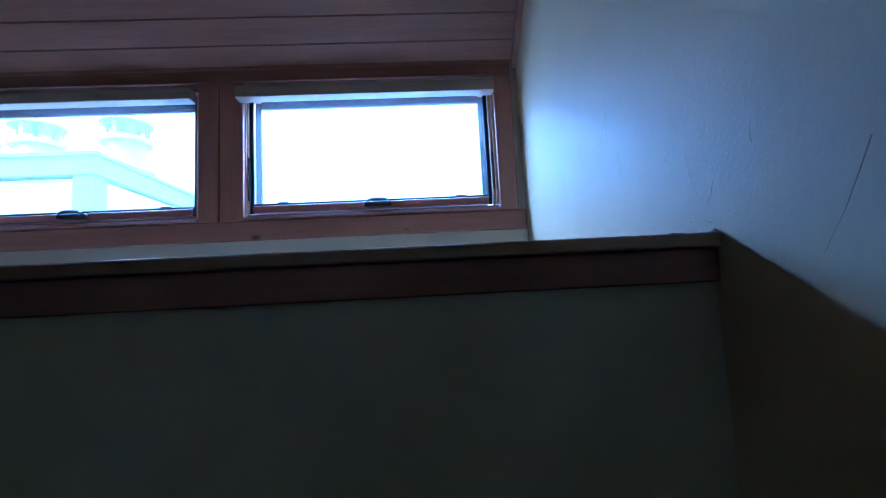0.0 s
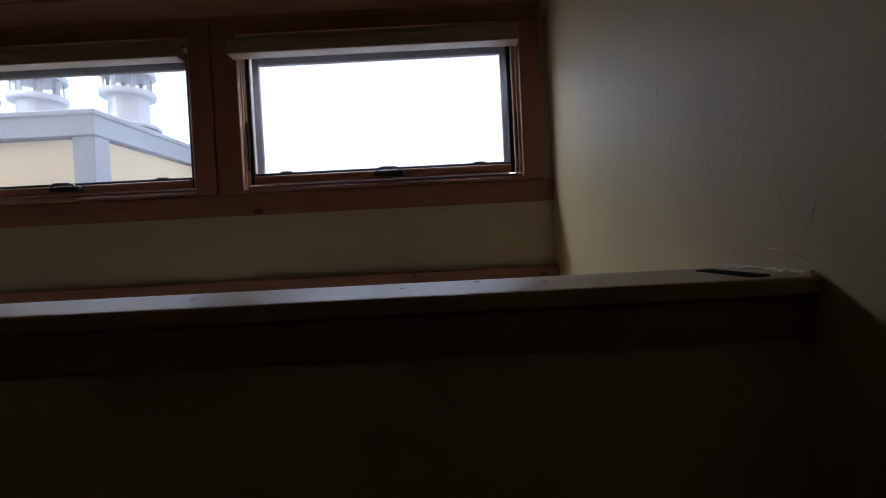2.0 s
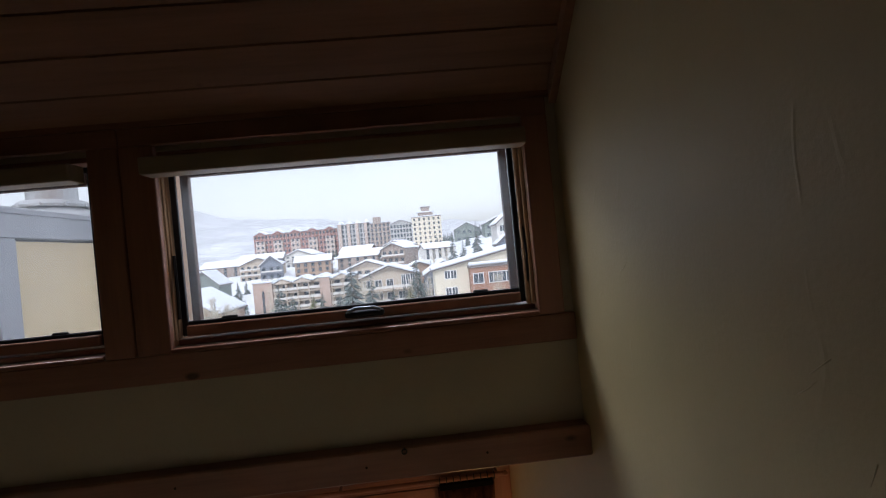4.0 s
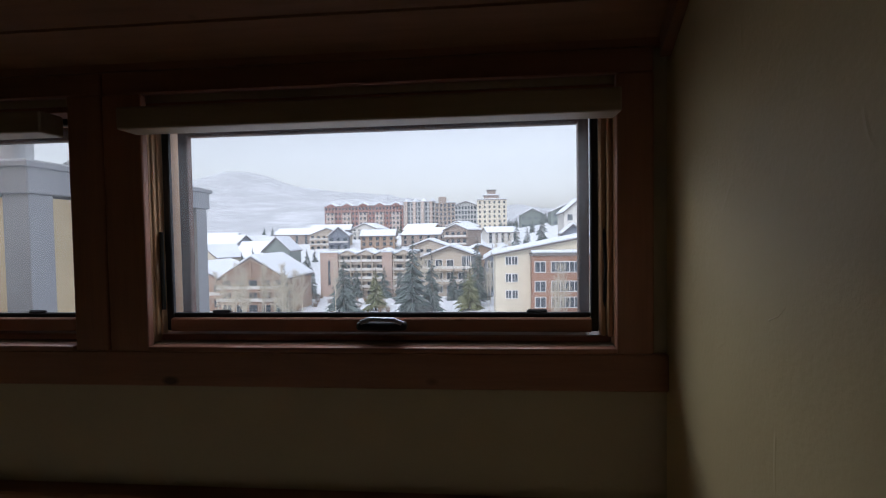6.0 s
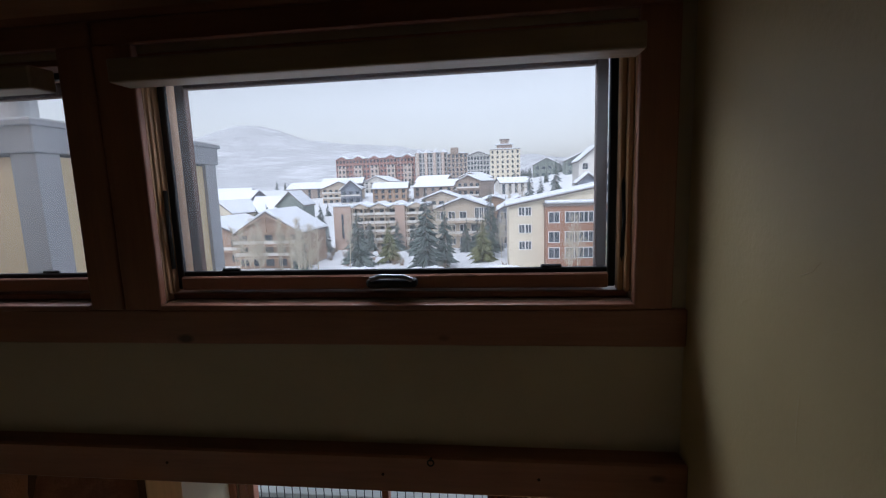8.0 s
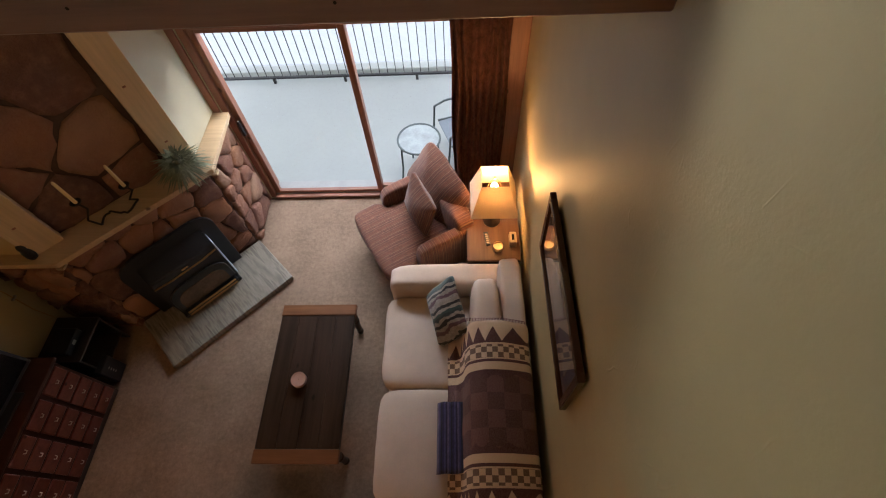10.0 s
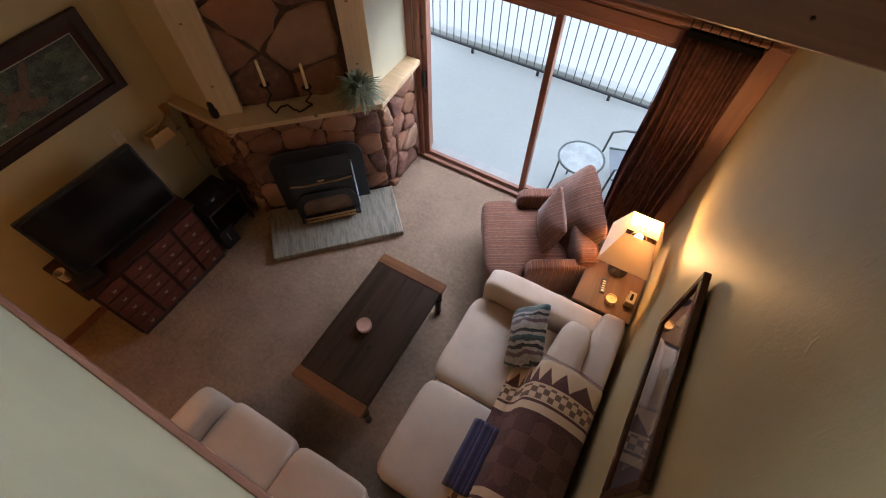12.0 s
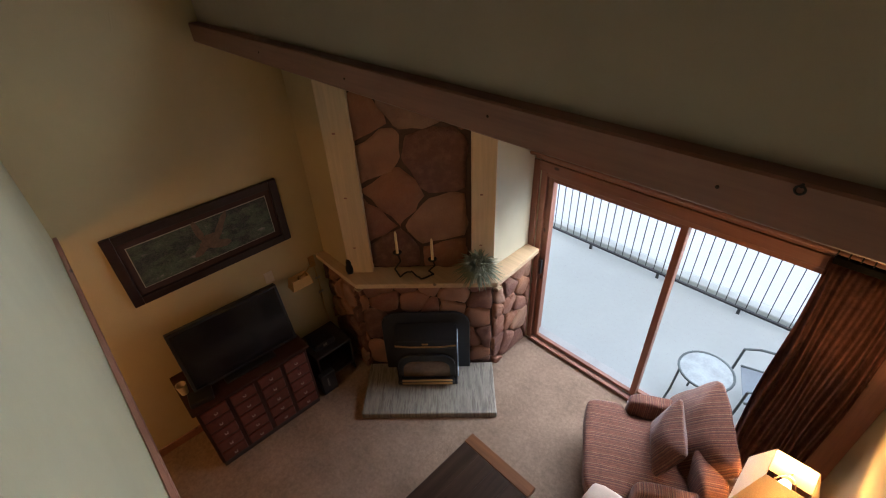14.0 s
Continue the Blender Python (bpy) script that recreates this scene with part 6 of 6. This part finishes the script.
# low roofs and houses of the town
rng = random.Random(21)
for k, (x, y, w, paint, h, rise) in enumerate(((-88, 128, 14, "cream", 9, 3.5), (-77, 134, 9, "green", 11.2, 4.4), (-66, 130, 10, "green", 11.2, 3.8), (-92, 112, 13, "red", 7.0, 2.8), (-104, 150, 16, "slate", 10, 3.5),
                                               (-56, 160, 9, "slate", 10, 3.0), (-47, 172, 12, "cedar", 9.5, 2.0), (-70, 178, 18, "tan", 7.5, 2.6), (-92, 190, 20, "stone", 7.0, 2.4), (-34, 178, 16, "stone", 9.0, 2.4),
                                               (-14, 168, 12, "stone", 10.0, 2.0), (-22, 134, 15, "tan", 10.0, 2.6), (-6, 134, 14, "cedar", 9.5, 2.0), (8, 140, 12, "stone", 8.0, 2.2), (-120, 170, 20, "tan", 8, 3),
                                               (-60, 205, 16, "white", 6, 2.4), (-38, 208, 14, "cedar", 6.5, 2.4), (-16, 205, 14, "tan", 6.5, 2.0), (2, 190, 12, "white", 6.5, 2.0), (-84, 215, 18, "slate", 6, 2.4))):
    base = -9.5 if y < 140 else height(x, y) - 0.5
    eaves = k % 5 not in (0, 2)
    h = h * (0.66 if eaves else 0.85)
    house("house", ("%s-walled house with deep snow on its gabled roof" % {"cream": "cream", "green": "grey-green", "red": "dark red", "slate": "slate grey", "cedar": "cedar", "tan": "tan", "stone": "brown stone", "pink": "pinkish", "white": "off-white"}[paint]),
          "house", x + (w * 1.1 if eaves else 0), y, base, 10 if eaves else w * 0.8, w * 1.1 if eaves else 12, h, paint, "gable", rise, 3, max(2, int(w / 3)), (1.2, 1.4), False, 0.8, "houses of the town", rng.uniform(62, 104) if eaves else rng.uniform(-24, 24), side_bays=5 if eaves else 0)
house("house", "tall off-white house on the slope with stepped snowy gables", "house", 21.5, 120, 0.5, 9, 10, 9.0, "white", "gable", 3.6, 3, 3, (1.3, 1.6), True, 0, "houses of the town")
house("house", "small gabled porch house below the tall one", "house", 20.5, 116, 0.0, 5, 5, 4.0, "slate", "gable", 2.0, 1, 2, (1.3, 1.6), True, 0, "houses of the town")
for x, y, w in ((32, 210, 14), (44, 225, 12), (20, 232, 12), (60, 220, 16)):
    house("house", "hillside house with green-edged snowy roof among trees", "house", x, y, height(x, y) - 0.5, w, 10, 7, "green", "gable", 3.0, 2, 4, (1.4, 1.4), False, 0, "houses of the town")
# long hotel on the rise
ht = house("hotel", "long red and cream hotel with snowy roof", "hotel", -93, 262, 4.0, 49, 16, 17.6, "red", "flat", 0, 6, 24, (1.1, 1.6))
for k in range(5):
    part("bay", bx(1.5 + k * 9.8, 6.5 + k * 9.8, -1.6, 0.02, -3, 13.6), M["wall_bay"], ht, "pale projecting bay")
    part("bay_gable", slab_y([(0.8 + k * 9.8, 17.5), (7.2 + k * 9.8, 17.5), (4.0 + k * 9.8, 19.2)], -1.2, 8), M["wall_red"], ht)
    part("bay_snow", slab_y([(0.5 + k * 9.8, 17.7), (4.0 + k * 9.8, 19.4), (7.5 + k * 9.8, 17.7), (7.5 + k * 9.8, 18.3), (4.0 + k * 9.8, 20.1), (0.5 + k * 9.8, 18.3)], -1.4, 8), M["snow"], ht)
    for j in range(5):
        for i in range(2):
            w_ = window_part(ht, 2.8 + k * 9.8 + i * 2.4, 1.6 + j * 2.9, 1.1, 1.6, False)
            w_.location.y = -1.62
hw = house("hotel", "pale grey hotel wing with tall window bays", "hotel", -44, 254, 4.5, 18, 15, 18.0, "grey", "flat", 0, 7, 9, (1.1, 1.7))
for k in range(4):
    part("pilaster", bx(0.6 + k * 4.8, 2.2 + k * 4.8, -1.2, 0.02, -3, 18.6), M["wall_bay"], hw)
    part("gable", slab_y([(0.2 + k * 4.8, 18.5), (4.2 + k * 4.8, 18.5), (2.2 + k * 4.8, 20.4)], -1.0, 8), M["snow"], hw)
hs_ = house("hotel", "brown stone hotel wing with sloping glazed roof", "hotel", -25.5, 250, 4.5, 11, 15, 17.0, "stone", "flat", 0, 7, 5, (1.1, 1.7))
part("stair_tower", bx(2, 6, -0.8, 4, 17, 20.5), M["wall_stone"], hs_)
hg = house("hotel", "grey hotel wing with sloped snowy roof", "hotel", -14.5, 250, 4.5, 12.0, 15, 15.5, "grey", "gable", 2.2, 6, 7, (1.1, 1.7))
twr = house("hotel_tower", "cream hotel tower with small cupola on top", "hotel", -2, 240, 4.5, 15.5, 14, 17.5, "cream", "flat", 0, 7, 6, (1.0, 1.4))
part("cupola", bx(3.5, 11.5, 2, 9, 18.3, 20.2), M["wall_stone"], twr)
part("cupola_roof", bx(2.8, 12.2, 1.3, 9.7, 20.2, 20.7, 0.1), M["snow"], twr)
part("cupola_top", bx(5.5, 9.8, 3.5, 8, 20.7, 22.8), M["wall_stone"], twr)
part("cupola_cap", bx(5.0, 10.3, 3.0, 8.5, 22.8, 23.3, 0.1), M["metalroof"], twr)

# trees
M["bark"] = plain("grey_bark", (0.10, 0.075, 0.055), 0.9, 0, 0.3, 3, 30, 0.5, 0.02)
M["aspen"] = plain("pale_aspen_bark", (0.48, 0.43, 0.33), 0.8, 0, 0.25, 2, 20, 0.2, 0.01)
M["needles"] = plain("blue_spruce_needles", (0.105, 0.135, 0.125), 0.8, 0, 0.45, 0.9, 9.0, 0.2, 0.02, 0.2)
M["pine"] = plain("olive_pine_needles", (0.15, 0.16, 0.07), 0.8, 0, 0.4, 0.9, 9.0, 0.2, 0.02, 0.2)


def spruce(label, x, y, h, r, seed, mat="needles", base=None):
    """A conifer: a tapered trunk and whorls of drooping, uneven boughs with gaps between them."""
    rng = random.Random(seed)
    z = -9.5 if base is None else base
    t = thing("spruce_tree", label, "tree", pose(x, y, z), "conifers")
    part("trunk", tube([(0, 0, -1), (0, 0, h * 0.5), (0.05, 0, h * 0.97)], r * 0.10, 7, r2=0.02), M["bark"], t)
    bm = bmesh.new()
    tiers = int(13 + h * 1.6)
    for k in range(tiers):
        u = k / (tiers - 1)
        zz = h * (0.08 + 0.90 * u)
        reach = r * (1 - u) ** 0.85 + 0.12
        n = int(6 + 5 * (1 - u))
        for i in range(n):
            a = rng.uniform(0, math.tau)
            L = reach * rng.uniform(0.45, 1.25)
            wd = L * rng.uniform(0.09, 0.18)
            d = Vector((math.cos(a), math.sin(a), 0))
            s = Vector((-d.y, d.x, 0))
            z0 = zz + rng.uniform(-0.15, 0.15)
            root = Vector((0, 0, z0 + 0.12 * L))
            mid = d * L * 0.55 + Vector((0, 0, z0 - 0.05 * L))
            tip = d * L + Vector((0, 0, z0 - 0.28 * L + rng.uniform(-0.1, 0.1)))
            v0, v1, v2, v3, v4, v5 = [bm.verts.new(p) for p in (root, mid + s * wd - Vector((0, 0, 0.10 * L)), mid - s * wd - Vector((0, 0, 0.10 * L)), tip, mid + Vector((0, 0, 0.06 * L)), mid - Vector((0, 0, 0.2 * L)))]
            for f in ((v0, v1, v4), (v0, v4, v2), (v4, v1, v3), (v2, v4, v3), (v0, v5, v1), (v0, v2, v5), (v1, v5, v3), (v5, v2, v3)):
                bm.faces.new(f)
            for q in range(5):
                f = rng.uniform(0.30, 0.98)
                p = root.lerp(tip, f)
                sg = s * rng.choice((-1, 1)) * L * rng.uniform(0.15, 0.30) * (1.1 - f)
                e = bm.verts.new(p + sg + d * L * 0.12 - Vector((0, 0, 0.12 * L)))
                bm.faces.new((bm.verts.new(p), bm.verts.new(p + d * L * 0.10 - Vector((0, 0, 0.03 * L))), e))
    part("crown", bm, M[mat], t)
    return t


spruce("tall blue spruce with snow at its foot", -24.2, 75, 10.6, 2.9, 1)
spruce("tall blue spruce with dense boughs", -11.7, 72, 13.6, 3.0, 2)
spruce("slim blue spruce beside the tall one", -8.9, 75, 11.2, 2.1, 3)
spruce("rounded olive pine below the condo", -19.8, 80, 7.8, 2.4, 4, "pine")
spruce("rounded olive pine by the road", -2.6, 80, 7.8, 2.6, 5, "pine")
spruce("dark spruce beside the pale condo", -1.2, 86, 14.0, 2.2, 6)
spruce("slim spruce behind bare aspens", -33.5, 72, 9.0, 1.8, 7)
spruce("dark spruce on the slope", 8.3, 112, 17.0, 2.6, 8, base=-8.5)
spruce("dark spruce on the slope", 14.6, 112, 19.5, 3.2, 9, base=-8.5)
spruce("dark spruce on the slope", 11.4, 116, 14.5, 2.8, 10, base=-8.0)
small = spruce("small dark conifer on the far slope", 12, 205, 7.0, 1.6, 11, base=height(12, 205) - 0.3)
rng = random.Random(5)
for k in range(46):
    x, y = rng.uniform(8, 90), rng.uniform(195, 290)
    c = copy_thing(small, pose(x, y, height(x, y) - 0.4, 0, 0, rng.uniform(0, 360)))
for k in range(40):
    x, y = rng.uniform(-125, -10), rng.uniform(150, 300)
    c = copy_thing(small, pose(x, y, height(x, y) - 2.2, 0, 0, rng.uniform(0, 360)))


mid = spruce('dark spruce between the snowy houses', -30, 112, 9.0, 2.1, 14)
for k in range(34):
    x, y = rng.uniform(-100, 16), rng.uniform(118, 150)
    copy_thing(mid, pose(x, y, -9.8 + max(0, (y - 110) * 0.08), 0, 0, rng.uniform(0, 360)))
for x, y in ((-17.0, 90), (-15.2, 93), (-37.5, 95), (-6.2, 92), (-4.0, 94), (0.2, 93), (-21.5, 95.5), (-28.0, 96)):
    copy_thing(mid, pose(x, y, -11.2, 0, 0, rng.uniform(0, 360)))



def aspen(label, x, y, h, seed):
    """A bare winter aspen: trunk, limbs and fine twigs."""
    rng = random.Random(seed)
    t = thing("aspen_tree", label, "tree", pose(x, y, -9.5), "bare aspens")
    top = Vector((rng.uniform(-0.4, 0.4), rng.uniform(-0.4, 0.4), h))
    part("trunk", tube([(0, 0, -0.8), tuple(top * 0.5 + Vector((rng.uniform(-0.2, 0.2), 0, 0))), tuple(top)], 0.075, 6, r2=0.015), M["aspen"], t)
    bm = bmesh.new()
    for k in range(46):
        u = rng.uniform(0.28, 0.97)
        p = top * u
        a = rng.uniform(0, math.tau)
        L = rng.uniform(1.0, 2.6) * (1.2 - u)
        e = p + Vector((math.cos(a) * L * 0.75, math.sin(a) * L * 0.75, L * 0.95))
        tube([tuple(p), tuple(p.lerp(e, 0.5) + Vector((0, 0, -0.06))), tuple(e)], 0.024, 3, bm, False, 0.010)
        for q in range(5):
            s = p.lerp(e, rng.uniform(0.35, 1.0))
            tube([tuple(s), tuple(s + Vector((rng.uniform(-0.6, 0.6), rng.uniform(-0.6, 0.6), rng.uniform(0.2, 0.7))))], 0.013, 3, bm, False, 0.007)
    part("branches", bm, M["aspen"], t, "fine bare branches")
    return t


rng = random.Random(9)
firsts = [aspen("bare pale aspen in the snow", -46 + 4 * k, 66 + (k % 3), 7.6 + 0.6 * k, 30 + k) for k in range(4)]
for k in range(24):
    x, y = rng.uniform(-50, -25), rng.uniform(60, 73)
    copy_thing(firsts[k % 4], pose(x, y, -9.5, 0, 0, rng.uniform(0, 360)))
for k in range(9):
    copy_thing(firsts[k % 4], pose(rng.uniform(9, 17), rng.uniform(58, 64), -9.8, 0, 0, rng.uniform(0, 360)))
for k in range(8):
    x = rng.uniform(-18, 6)
    copy_thing(firsts[k % 4], pose(x, rng.uniform(84, 92), -9.5, 0, 0, rng.uniform(0, 360)))
for x, y in ((5.0, 104), (3.5, 108), (6.5, 106)):
    copy_thing(firsts[1], pose(x, y, -4.5, 0, 0, rng.uniform(0, 360)))
# snowbanks along the road
bm = bmesh.new()
for k in range(26):
    x = -26 + k * 1.3
    y = 67.5 + 2.5 * math.sin(k * 0.7)
    one = bmesh.new()
    bmesh.ops.create_icosphere(one, subdivisions=2, radius=1.0)
    for v in one.verts:
        v.co = Vector((x, y, -9.3)) + Vector((v.co.x * 1.5, v.co.y * 1.6, v.co.z * 0.9)) * (1 + 0.35 * noise.noise(v.co * 1.7 + Vector((k, 0, 0))))
    join(bm, one)
sb = part("snowbank", bm, M["snow"], smooth=True)
tagged(sb, "ploughed heaps of snow along the road", "snowbank", kind="stuff")

# bare brush in the snow below the condos
rng = random.Random(12)
M["twig"] = plain("dry_brush_twigs", (0.24, 0.17, 0.11), 0.9, 0, 0.3, 2, 20, 0.2, 0.01)


def brush(seed):
    """A low winter shrub: a tangle of thin stems fanning out of the snow."""
    r = random.Random(seed)
    t = thing("bare_shrub", "low leafless brown shrub in the snow", "shrub", pose(0, 0, 0), "winter brush")
    bm = bmesh.new()
    for k in range(34):
        a, lean, h = r.uniform(0, math.tau), r.uniform(0.1, 0.8), r.uniform(0.8, 1.7)
        root = Vector((r.uniform(-0.4, 0.4), r.uniform(-0.4, 0.4), -0.2))
        tip = root + Vector((math.cos(a) * lean * h, math.sin(a) * lean * h, h))
        tube([tuple(root), tuple(root.lerp(tip, 0.5) + Vector((0, 0, 0.1))), tuple(tip)], 0.028, 3, bm, False, 0.010)
    part("stems", bm, M["twig"], t)
    return t


first = brush(1)
first.matrix_world = pose(-24, 84, height(-24, 84))
for k in range(44):
    x, y = rng.uniform(-44, 6), rng.uniform(70, 97)
    if abs(y - 62) > 4:
        copy_thing(first, pose(x, y, height(x, y), 0, 0, rng.uniform(0, 360)))
